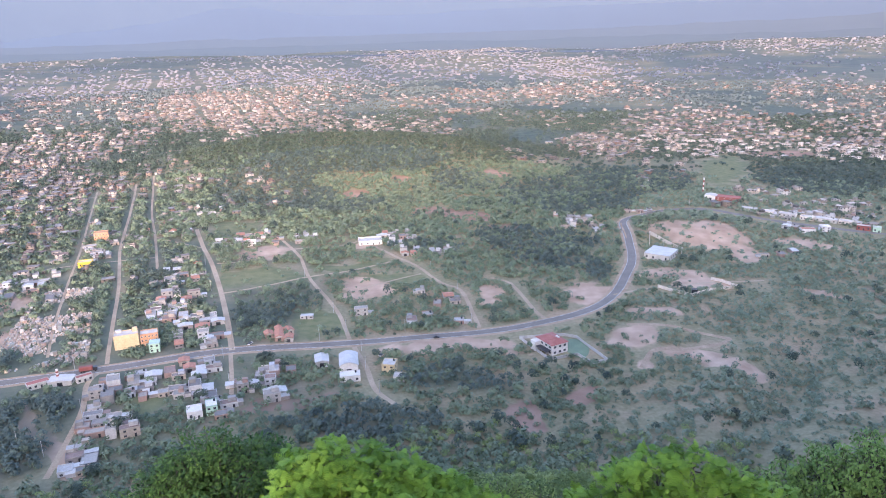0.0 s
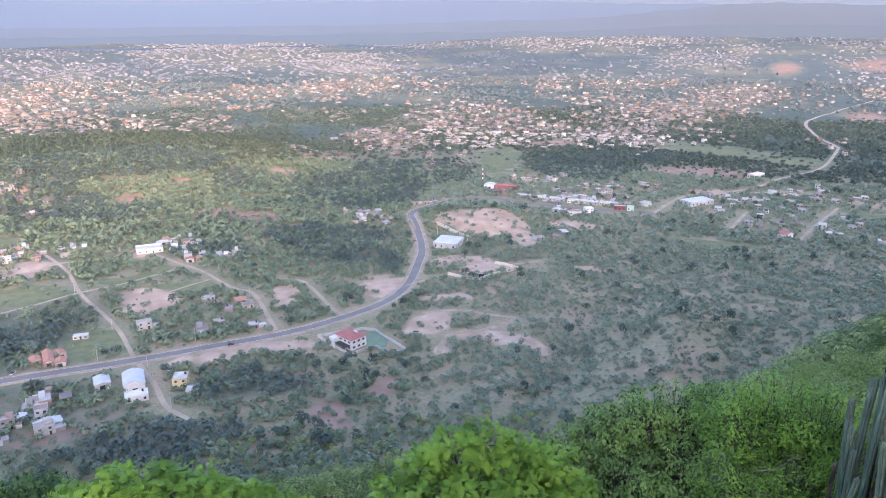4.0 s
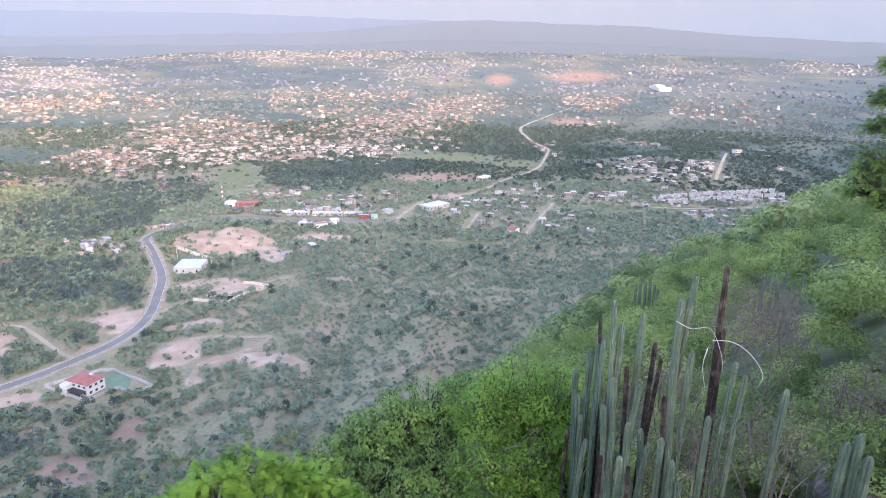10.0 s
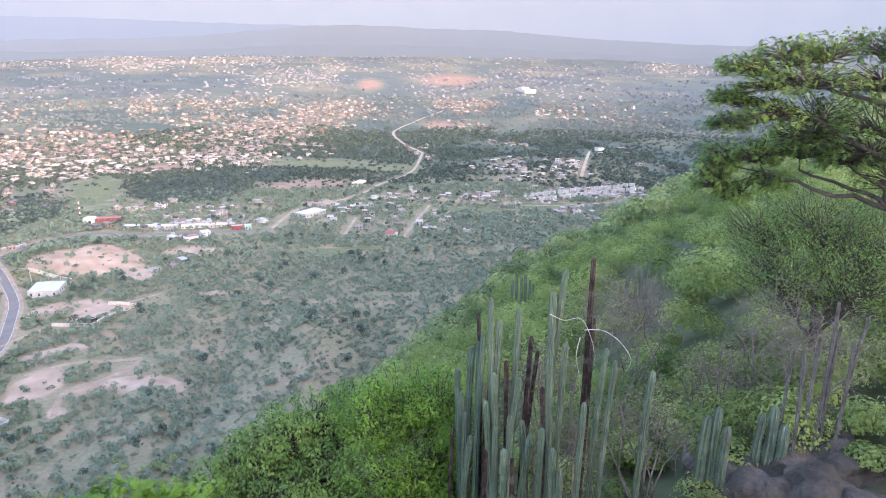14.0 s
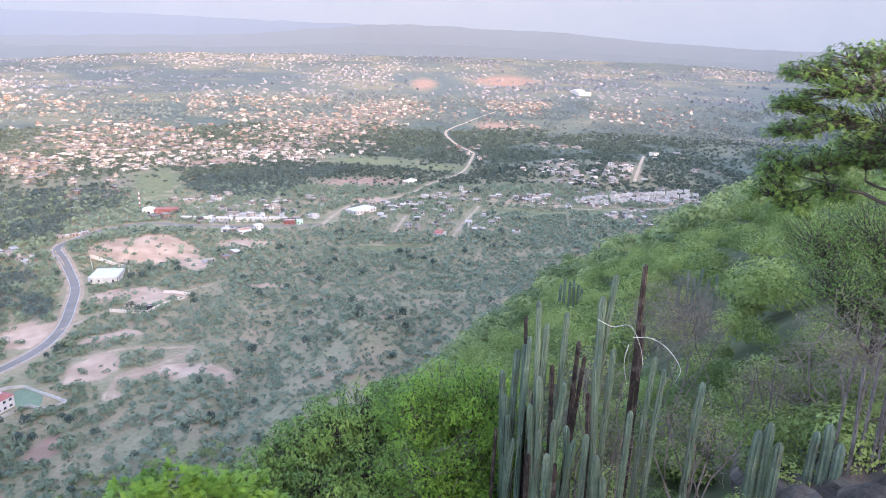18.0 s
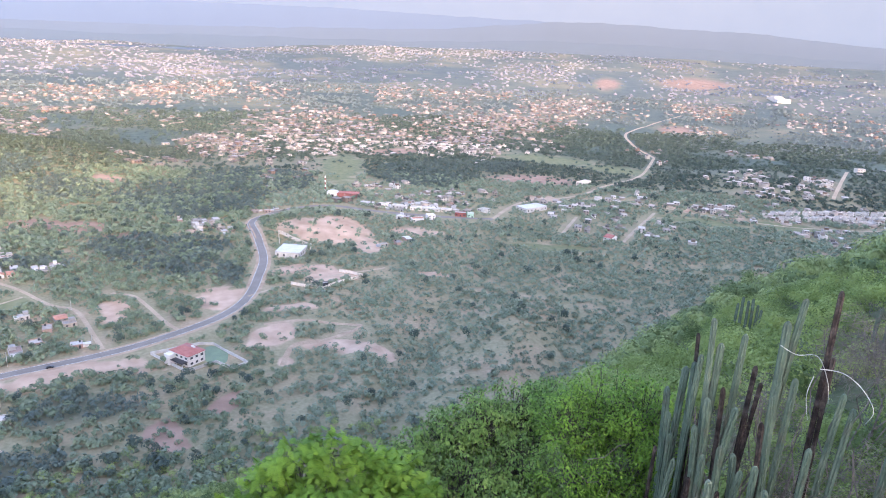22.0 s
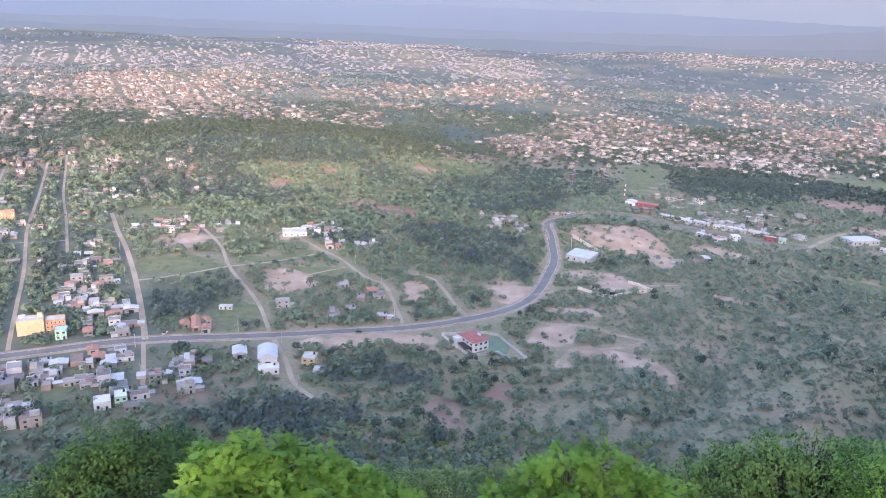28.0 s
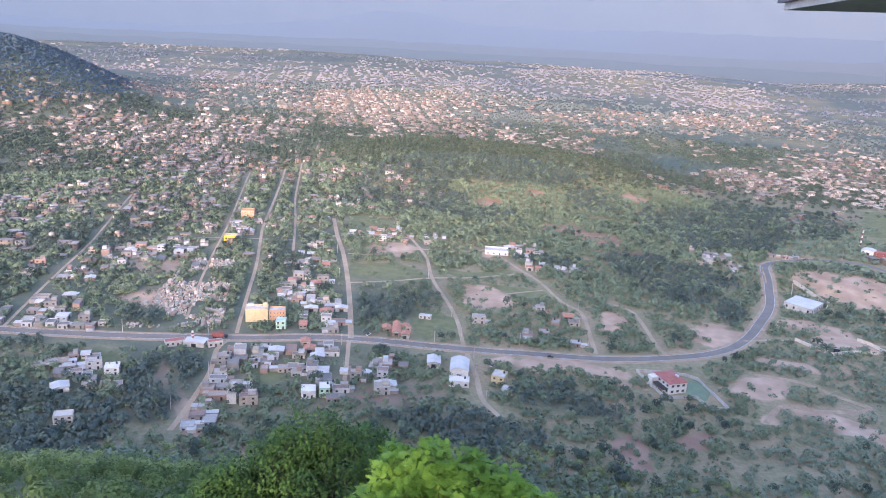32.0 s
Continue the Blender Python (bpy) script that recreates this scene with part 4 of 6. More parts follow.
def ordinary_house(x, y, rot, rnd):
    global house_count
    w, d = rnd.uniform(5.5, 10), rnd.uniform(4.5, 7.5)
    if not free(x * S, y * S, max(w, d) * 0.30) or near_road(x * S, y * S, max(w, d) * 0.45):
        return
    two = rnd.random() < 0.15
    h = rnd.uniform(5.0, 5.8) if two else rnd.uniform(2.3, 2.8)
    side = rnd.choice((-1, 1))
    ann = (rnd.uniform(2.5, 5), rnd.uniform(3, 5), rnd.uniform(2.1, 2.5), 0, 0) if rnd.random() < 0.75 else None
    if ann:
        ann = (ann[0], ann[1], ann[2], side * (w / 2 + ann[0] / 2 + 0.02), rnd.uniform(-1.5, 1.5))
    up = (w * 0.45, d * 0.5, 2.3, w * 0.2, d * 0.18) if rnd.random() < 0.25 else None
    if rnd.random() < 0.12:
        shed("house", x, y, rot, w, d, 2.8, 0.9, M_PAINT, M_SHEET if rnd.random() < 0.6 else M_TILE, "small house under a pitched sheet roof", False, "house")
    else:
        building("house", x, y, rot, w, d, h, M_PAINT, M_ROOF, ("two-storey " if two else "") + rnd.choice(HOUSE_LABELS), 2 if two else 1, 2, rnd.uniform(0.2, 0.6), rnd.random() < 0.35, "houses of the settlement", "house", ("front", "right"), up, ann)
    house_count += 1


rnd = random.Random(5)
CLUSTERS = [  # x, y, spread across, spread along, how many, turn
    (-146, 278, 5, 15, 14, 20), (-132, 285, 5, 12, 9, 20), (-114, 298, 13, 8, 12, 20), (-104, 277, 10, 5, 9, 20), (-95, 264, 6, 7, 5, 20), (-138, 255, 7, 6, 10, 20), (-138, 242, 7, 7, 12, 20), (-126, 249, 7, 6, 7, 20), (-132, 225, 5, 6, 7, 20), (-116, 279, 5, 4, 3, 20), (-75, 274, 5, 3, 2, 20),
    (-76, 296, 8, 5, 3, 10), (-84, 283, 9, 4, 3, 10), (-118, 330, 12, 8, 8, 20), (-128, 350, 14, 12, 8, 20), (-150, 380, 12, 22, 12, 20),
    (-165, 440, 14, 26, 14, 20), (-120, 505, 26, 12, 14, 10), (-150, 505, 16, 14, 12, 20), (-36, 505, 16, 14, 8, 10), (-12, 470, 22, 8, 12, 5),
    (7, 352, 2, 2, 1, 0), (-8, 359, 2, 2, 1, 10), (-20, 351, 3, 2, 1, 5), (-44, 362, 2, 2, 1, 10), (-15, 393, 2, 3, 1, 10), (4, 384, 4, 8, 2, 10), (-4, 372, 3, 3, 1, 0), (-235, 290, 16, 10, 6, 20), (-265, 300, 18, 22, 14, 20),
    (-290, 380, 24, 40, 20, 25), (-262, 420, 20, 26, 12, 25), (-240, 490, 22, 30, 16, 20), (-210, 560, 26, 40, 18, 20), (105, 540, 16, 20, 10, 0),
    (290, 545, 30, 12, 12, -40), (262, 520, 8, 6, 3, -40), (222, 455, 12, 6, 2, 0), (160, 575, 14, 6, 4, 0), (-210, 255, 12, 10, 6, 35)]
for cx, cy, sx, sy, n, turn in CLUSTERS:
    for k in range(int(n * (4.2 if cy < 330 else 2.2))):
        ordinary_house(cx + rnd.uniform(-sx, sx), cy + rnd.uniform(-sy, sy), turn + rnd.choice((0, 0, 90)) + rnd.uniform(-4, 4), rnd)

# ---------------------------------------------------------------- the wider town, joined
CELL = 4.0
GRID_N = 1600
blocked = np.zeros((GRID_N, GRID_N), bool)   # 4 m cells over 6.4 km, for keeping trees off roads and roofs


def cells(x, y):
    return np.clip(((np.asarray(x) + 2400) / CELL).astype(int), 0, GRID_N - 1), np.clip((np.asarray(y) + 600) / CELL, 0, GRID_N - 1).astype(int)


def block(x, y, rad):
    n = int(rad / CELL) + 1
    i, j = cells(x, y)
    blocked[max(0, i - n + 1):i + n, max(0, j - n + 1):j + n] = True


for a, b, c in OCCUPIED:
    block(a, b, c * 0.9)
for line, half in ROADS:
    for o in (-half - 1.5, 0, half + 1.5):
        for p in (-half - 1.5, 0, half + 1.5):
            i, j = cells(line[:, 0] + o, line[:, 1] + p)
            blocked[i, j] = True
    if half > 3.0:   # cleared towards the viewpoint so that trees don't hide the road
        dist = np.hypot(line[:, 0], line[:, 1])
        for step in (4, 8, 12):
            i, j = cells(line[:, 0] * (1 - (half + step) / dist), line[:, 1] * (1 - (half + step) / dist))
            blocked[i, j] = True


# built-up patches: bearing, distance, half width in degrees, half depth, thickness
MIDTOWN = [(19.7, 1134, 4.8, 186, 0.64), (14.1, 914, 2.1, 64, 0.77), (27.4, 1012, 4.6, 88, 0.77), (31.2, 1137, 4.3, 126, 0.72), (34.5, 1251, 3.5, 168, 0.77), (38.0, 1474, 2.6, 194, 0.72), (40.0, 1624, 1.5, 178, 0.77), (32.7, 945, 2.4, 54, 0.59), (16.0, 771, 0.5, 66, 0.68), (18.6, 792, 0.6, 57, 0.59), (21.4, 916, 3.5, 38, 0.59), (25.3, 1724, 1.4, 218, 0.34), (30.0, 1755, 2.3, 216, 0.38), (33.1, 1862, 1.7, 206, 0.38), (28.8, 1428, 2.1, 84, 0.34), (37.7, 1050, 1.8, 72, 0.34), (34.8, 2356, 2.1, 260, 0.38), (37.2, 2270, 1.7, 244, 0.51)]
FARTOWN = [(25.2, 2950, 3.4, 300, 0.42), (28.7, 2950, 3.6, 220, 0.32), (32.0, 2980, 3.8, 200, 0.42), (18.6, 3000, 5.4, 120, 0.26), (39.5, 2706, 2.0, 225, 0.26), (14.1, 1881, 1.4, 108, 0.32), (18.3, 2050, 1.5, 80, 0.26), (19.3, 1782, 2.4, 66, 0.21), (37.0, 2950, 4.5, 150, 0.18), (42.6, 1701, 3.3, 240, 0.11)]
EASTTOWN = [(46.9, 2304, 2.6, 429, 0.3), (48.9, 1774, 1.9, 178, 0.55), (51.5, 2226, 1.3, 306, 0.35), (53.3, 2602, 1.9, 334, 0.35), (57.2, 2014, 2.9, 244, 0.3), (56.2, 1608, 1.9, 90, 0.3), (47.9, 1341, 1.5, 57, 0.6), (58.7, 2636, 1.8, 284, 0.2), (64.7, 2900, 2.4, 250, 0.4), (63.8, 2055, 1.3, 60, 0.5), (51.9, 1120, 1.7, 22, 0.35), (45.5, 996, 1.3, 51, 0.35), (45.6, 2950, 2.6, 150, 0.3), (61.3, 960, 2.4, 45, 0.15)]
VILLAGE = [(54.6, 813, 4.1, 42, 0.4), (57.4, 872, 1.5, 34, 0.7), (51.8, 838, 1.8, 46, 0.55), (50.8, 698, 6.6, 16, 0.95), (59.9, 742, 3.7, 20, 0.95), (58.4, 660, 1.6, 27, 0.7), (44.4, 696, 1.6, 21, 0.6), (47.2, 592, 2.5, 16, 0.3), (40.3, 646, 3.9, 34, 0.4), (24.3, 690, 2.5, 15, 0.8), (30.1, 680, 2.2, 14, 0.6), (27.9, 618, 4.8, 12, 0.7)]
WESTTOWN = [(-10.2, 1095, 2.7, 207, 0.85), (-5.5, 1064, 1.5, 152, 0.7), (-1.6, 1034, 2.4, 158, 0.75), (2.9, 1527, 2.6, 96, 0.75), (-1.5, 1473, 2.6, 84, 0.55), (0.8, 2654, 5.5, 600, 0.45), (9.6, 2182, 4.0, 380, 0.6), (7.7, 1581, 2.6, 153, 0.55), (11.8, 1698, 1.9, 198, 0.55), (2.4, 1278, 2.4, 54, 0.5), (2.6, 776, 1.3, 16, 0.6), (6.4, 792, 3.1, 30, 0.75), (11.7, 942, 2.4, 78, 0.7), (-14.2, 753, 1.2, 15, 0.9), (-19.9, 642, 1.7, 21, 0.6), (-12.0, 1888, 6.6, 442, 0.5), (8.6, 1155, 3.1, 63, 0.35), (-15.5, 726, 1.0, 21, 0.7)]


def town_density(x, y):
    """How thickly a place is built on, 0 to 1."""
    wx, wy = x, y
    x, y = x / S, y / S
    r, az = np.hypot(x, y), np.degrees(np.arctan2(x, y))
    patch = np.clip(0.5 + 2.0 * wave_noise(x, y, 150, 21, 4), 0, 1)
    left = np.clip((-9 - az) / 5, 0, 1) * np.clip((r - 520) / 260, 0, 1) * np.clip((2600 - r) / 900, 0, 1)
    small = bump_at(x, y, 330, 570, 60, 30) * 0.3 + bump_at(x, y, 430, 450, 60, 40) * 0.3
    nearleft = np.clip((-18 - az) / 6, 0, 1) * np.clip((r - 400) / 120, 0, 1) * np.clip((900 - r) / 200, 0, 1) * 0.55
    far = 0.2 * np.clip((r - 1000) / 500, 0, 1) * np.clip((4300 - r) / 900, 0, 1) * np.clip(wave_noise(x, y, 300, 22) * 2.2, 0, 1) * np.clip((66 - az) / 8, 0, 1)
    ragged_az, ragged_r = az + 1.0 * wave_noise(x, y, 120, 25), r * (1 + 0.014 * wave_noise(x, y, 150, 26))
    built = np.zeros_like(r)
    for ca, cr, da, dr, thick in MIDTOWN + FARTOWN + EASTTOWN + VILLAGE + WESTTOWN:
        q = ((ragged_az - ca) / da) ** 2 + ((ragged_r - cr) / dr) ** 2
        built = np.maximum(built, thick * np.exp(-0.45 * q * q))
    d = np.maximum.reduce([left * (0.12 + 0.83 * np.clip(1.6 * patch - 0.2, 0, 1)), built * (0.7 + 0.4 * patch), small, nearleft * patch, far])
    knoll = bump_at(x, y, -112, 795, 175, 116) + bump_at(x, y, -1080, 930, 330, 330)
    d = d * (1 - np.clip(knoll * 1.6, 0, 1)) * (1 - 0.9 * cover_of(wx, wy, FIELD + RED))
    return np.where((r > 430) & (r < 4350), d, 0)


def dusty_yards():
    """Bare trodden earth between the houses of the town."""
    me = bpy.data.objects["ground"].data
    co = np.empty(len(me.vertices) * 3, np.float32)
    me.vertices.foreach_get("co", co)
    co = co.reshape(-1, 3).astype(float)
    c = np.empty(len(me.vertices) * 4, np.float32)
    me.attributes["cover"].data.foreach_get("color", c)
    c = c.reshape(-1, 4)
    w = np.empty(len(me.vertices), np.float32)
    me.attributes["wood"].data.foreach_get("value", w)
    built = np.clip(town_density(co[:, 0], co[:, 1]), 0, 1)
    c[:, 0] = np.maximum(c[:, 0], np.where(co[:, 0] < 0, 0.42, 0.55) * built)
    me.attributes["cover"].data.foreach_set("color", c.ravel().astype(np.float32))
    me.attributes["wood"].data.foreach_set("value", (w * (1 - 0.75 * built)).astype(np.float32))


dusty_yards()


def build_town():
    V, F, MI = [], [], []
    count = 0

    def add(cx, cy, cz, w, d, h, ang, base, roofed, windows):
        nonlocal count
        ca, sa = np.cos(ang), np.sin(ang)
        sx, sy = np.array([-1, 1, 1, -1]) * w / 2, np.array([-1, -1, 1, 1]) * d / 2
        px, py = cx + sx * ca - sy * sa, cy + sx * sa + sy * ca
        k = count
        for z in (base, cz + h):
            for q in range(4):
                V.append((px[q], py[q], z))
        F.extend([(k, k + 1, k + 5, k + 4), (k + 1, k + 2, k + 6, k + 5), (k + 2, k + 3, k + 7, k + 6), (k + 3, k, k + 4, k + 7)])
        MI.extend([0] * 4)
        count += 8
        k = count
        for q in range(4):
            V.append((cx + sx[q] * roofed * ca - sy[q] * roofed * sa, cy + sx[q] * roofed * sa + sy[q] * roofed * ca, cz + h - 0.02))
        F.append((k, k + 1, k + 2, k + 3))
        MI.append(1)
        count += 4
        if windows:
            for (ux, uy, span, nx, ny) in ((0, -d / 2 - 0.05, w, 1, 0), (w / 2 + 0.05, 0, d, 0, 1), (-w / 2 - 0.05, 0, d, 0, 1)):
                for fl in range(1 if h < 4.5 else 2):
                    for s in (-0.25, 0.25):
                        k = count
                        z0 = cz + fl * 2.9 + 0.9
                        for (du, dz) in ((-0.65, 0), (0.65, 0), (0.65, 1.3), (-0.65, 1.3)):
                            lx, ly = ux + nx * (s * span + du), uy + ny * (s * span + du)
                            V.append((cx + lx * ca - ly * sa, cy + lx * sa + ly * ca, z0 + dz))
                        F.append((k, k + 1, k + 2, k + 3))
                        MI.append(2)
                        count += 4

    # candidate plots on a jittered street grid
    made = 0
    far_from = None
    for (r0, r1, plot) in ((570, 1330, 10.5), (1330, 2400, 13), (2400, 4700, 20)):
        n = int(r1 / plot) + 2
        i, j = np.meshgrid(np.arange(-n, n), np.arange(0, n))
        i, j = i.ravel(), j.ravel()
        keep_street = (i % 7 != 0) & (rng.random(i.size) < 0.85)
        th = radians(21)
        gx, gy = i * plot + rng.uniform(-0.3, 0.3, i.size) * plot, j * plot + rng.uniform(-0.35, 0.35, i.size) * plot
        x, y = gx * math.cos(th) - gy * math.sin(th), gx * math.sin(th) + gy * math.cos(th)
        x, y = x + 25 * wave_noise(x, y, 300, 23), y + 25 * wave_noise(x, y, 300, 24)
        r, az = np.hypot(x, y), np.degrees(np.arctan2(x, y))
        ok = keep_street & (r > r0) & (r < r1) & (az > -54) & (az < 72) & (y > 50)
        x, y, r, az = x[ok], y[ok], r[ok], az[ok]
        take = rng.random(x.size) < town_density(x, y)
        x, y, r = x[take], y[take], r[take]
        ci, cj = cells(x, y)
        good = ~blocked[ci, cj]
        x, y, r = x[good], y[good], r[good]
        z = height(x, y)
        # from these plots on, faces take the haze-coloured paint
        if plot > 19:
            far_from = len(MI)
        for a, b, c, rr in zip(x, y, z, r):
            s = plot / 12.0 if plot < 19 else 1.2
            w, d = rng.uniform(7, 14) * s, rng.uniform(6, 9) * s
            h = (rng.uniform(2.3, 2.9) if rng.random() < 0.78 else rng.uniform(4.4, 5.6)) * (1 if plot < 20 else 0.9)
            ang = th + rng.choice((0, 0, math.pi / 2)) + rng.uniform(-0.08, 0.08) + (0.5 if a > 500 else 0)
            mark = len(MI)
            add(a, b, c, w, d, h, ang, c - 3, 0.94, rr < 1300)
            if a > 330 and rr < 1330:
                MI[mark:mark + 5] = [4] * 5
            if rng.random() < 0.35:
                add(a + rng.uniform(-1, 1), b + rng.uniform(-1, 1), c + h, w * 0.45, d * 0.5, 2.4, ang, c + h - 0.3, 0.9, False)
            if rng.random() < 0.5 and rr < 1700:
                add(a + rng.uniform(-8, 8), b + rng.uniform(-8, 8), c, 3.5, 3, 2.4, ang, c - 2, 0.95, False)
            block(a, b, max(w, d) * 0.5)
            made += 1
    V_, F_ = np.array(V, np.float32), np.array(F, np.int32)
    me = raw_mesh("town_houses", V_, F_, 4, [M_FARPAINT, M_FARROOF, M_DARK, M_HAZEPAINT, M_VILLAGE], MI[:far_from] + [3] * (len(MI) - far_from))
    tagged(new("town_houses", me), "many pale flat-roofed houses of the town spread over the valley", "houses", kind="stuff")
    return made


build_town()

# a white terrace estate at the foot of the village
ei = 0
for row in range(2):
    for k in range(17):
        ex, ey = 575 + k * 8 + row * 9, 398 - k * 2.4 + row * 15
        if free(ex * S, ey * S, 4):
            ex, ey = ex + rnd.uniform(-0.8, 0.8), ey + rnd.uniform(-1.2, 1.2)
            building("terrace_house", ex, ey, 15, 6.5, 7, 5.0, M_VILLAGE, M_ROOF, "white two-storey terraced house of a new estate", 2, 2, 0.4, False, "terrace estate", "house", ("front",))
            block(ex * S, ey * S, 5)


# ---------------------------------------------------------------- cemetery
def build_tombs():
    V, F = [], []

    def put(x, y, z, w, d, h, a):
        v, f = box_geo(0, 0, -0.3, w, d, h + 0.3)
        k = len(V)
        ca, sa = math.cos(a), math.sin(a)
        V.extend((x + p * ca - q * sa, y + p * sa + q * ca, z + c) for p, q, c in v)
        F.extend(tuple(i + k for i in t) for t in f)
    r2 = random.Random(3)
    th = radians(21)
    for k in range(1700):
        u, v = r2.uniform(-45, 17), r2.uniform(-5, 140)
        u *= 1 - v / 340
        x, y = -182 * S + u * math.cos(th) - v * math.sin(th), 312 * S + u * math.sin(th) + v * math.cos(th)
        if near_road(x, y, 0.8) or wave_noise(np.array(x), np.array(y), 22, 31) < -0.15:
            continue
        if r2.random() < 0.6:
            block(x, y, 2.0)
        z = hz(x, y)
        a = th + r2.uniform(-0.1, 0.1)
        if r2.random() < 0.16:
            put(x, y, z, r2.uniform(1.4, 2.4), r2.uniform(1.6, 2.6), r2.uniform(1.6, 2.8), a)
        else:
            put(x, y, z, 1.1, 2.2, r2.uniform(0.5, 0.9), a)
            put(x - 1.0 * math.sin(-a), y + 1.0 * math.cos(a), z, 0.9, 0.25, r2.uniform(1.0, 1.6), a)
    me = bpy.data.meshes.new("tombs")
    me.from_pydata(V, [], F)
    me.materials.append(M_TOMB)
    tagged(new("tombs", me), "crowded cemetery of white and pastel tombs and vaults", "tombs", kind="stuff")


build_tombs()


# ---------------------------------------------------------------- leaves by the many
def leaf_cloud(cx, cy, cz, rad, flat, count, leaf, normal_mix=1.0, low=-0.2, lobes=6):
    """Leaf clumps on lobed crowns: arrays of centres and radii, count of clumps a crown, and the size of a clump.
    Each row: place, outward normal, tone of the crown."""
    n = len(cx)
    lu, lp = rng.uniform(-0.1, 1, (n, lobes)), rng.uniform(0, 2 * np.pi, (n, lobes))
    ls = np.sqrt(1 - lu * lu)
    hub = np.stack([ls * np.cos(lp), ls * np.sin(lp), lu], -1) * rng.uniform(0.25, 0.55, (n, lobes, 1))
    pick = rng.integers(0, lobes, (n, count))
    hub = np.take_along_axis(hub, pick[..., None], 1)
    u = rng.uniform(low, 1, (n, count))
    ph = rng.uniform(0, 2 * np.pi, (n, count))
    s = np.sqrt(np.clip(1 - u * u, 0, 1))
    d = np.stack([s * np.cos(ph), s * np.sin(ph), u], -1)
    k = 0.42 + 0.15 * np.sqrt(rng.random((n, count, 1)))
    local = hub + d * k
    c = np.stack([cx, cy, cz], -1)[:, None, :] + local * rad[:, None, None] * np.stack([np.ones(n), np.ones(n), flat], -1)[:, None, :]
    nr = (0.75 * d + 0.75 * local) * normal_mix + rng.normal(0, 0.22, (n, count, 3)) + np.array([0, 0, 0.25])
    nr /= np.linalg.norm(nr, axis=-1, keepdims=True)
    tilt = nr + rng.normal(0, 0.16, (n, count, 3))
    tilt /= np.linalg.norm(tilt, axis=-1, keepdims=True)
    t = np.cross(tilt, rng.normal(0, 1, (n, count, 3)))
    t /= np.linalg.norm(t, axis=-1, keepdims=True) + 1e-9
    b = np.cross(tilt, t)
    sz = (leaf[:, None] * rng.uniform(0.6, 1.3, (n, count)))[..., None]
    t, b = t * sz, b * sz * 0.85
    q = np.stack([c - t - 0.55 * b, c + t - 0.55 * b, c + 0.1 * t + 1.05 * b], -2)
    tone = np.broadcast_to(rng.random((n, 1, 1, 1)), (n, count, 3, 1))
    return np.concatenate([q, np.broadcast_to(nr[:, :, None, :], q.shape), tone], -1).reshape(-1, 7).astype(np.float32)


def leaves_object(name, rows, mat, label, category):
    f = np.arange(len(rows)).reshape(-1, 3)
    me = raw_mesh(name, rows[:, :3], f, 3, [mat], smooth=True)
    me.attributes.new("custom_normal", "FLOAT_VECTOR", "POINT").data.foreach_set("vector", np.ascontiguousarray(rows[:, 3:6]).ravel())
    me.attributes.new("tone", "FLOAT", "POINT").data.foreach_set("value", np.ascontiguousarray(rows[:, 6]))
    return tagged(new(name, me), label, category, kind="stuff")


def scatter(r0, r1, az0, az1, per_m2, seed):
    g = np.random.default_rng(seed)
    n = int(0.5 * (r1 ** 2 - r0 ** 2) * radians(az1 - az0) * per_m2)
    r = np.sqrt(g.uniform(r0 ** 2, r1 ** 2, n))
    a = np.radians(g.uniform(az0, az1, n))
    x, y = r * np.sin(a), r * np.cos(a)
    i, j = cells(x, y)
    keep = ~blocked[i, j]
    bare = np.maximum(cover_of(x, y, BARE), cover_of(x, y, RED))
    keep &= (bare < 0.5) | (g.random(n) < 0.15)
    keep &= (cover_of(x, y, FIELD) < 0.4) | (g.random(n) < 0.06)
    return x[keep], y[keep], r[keep], g


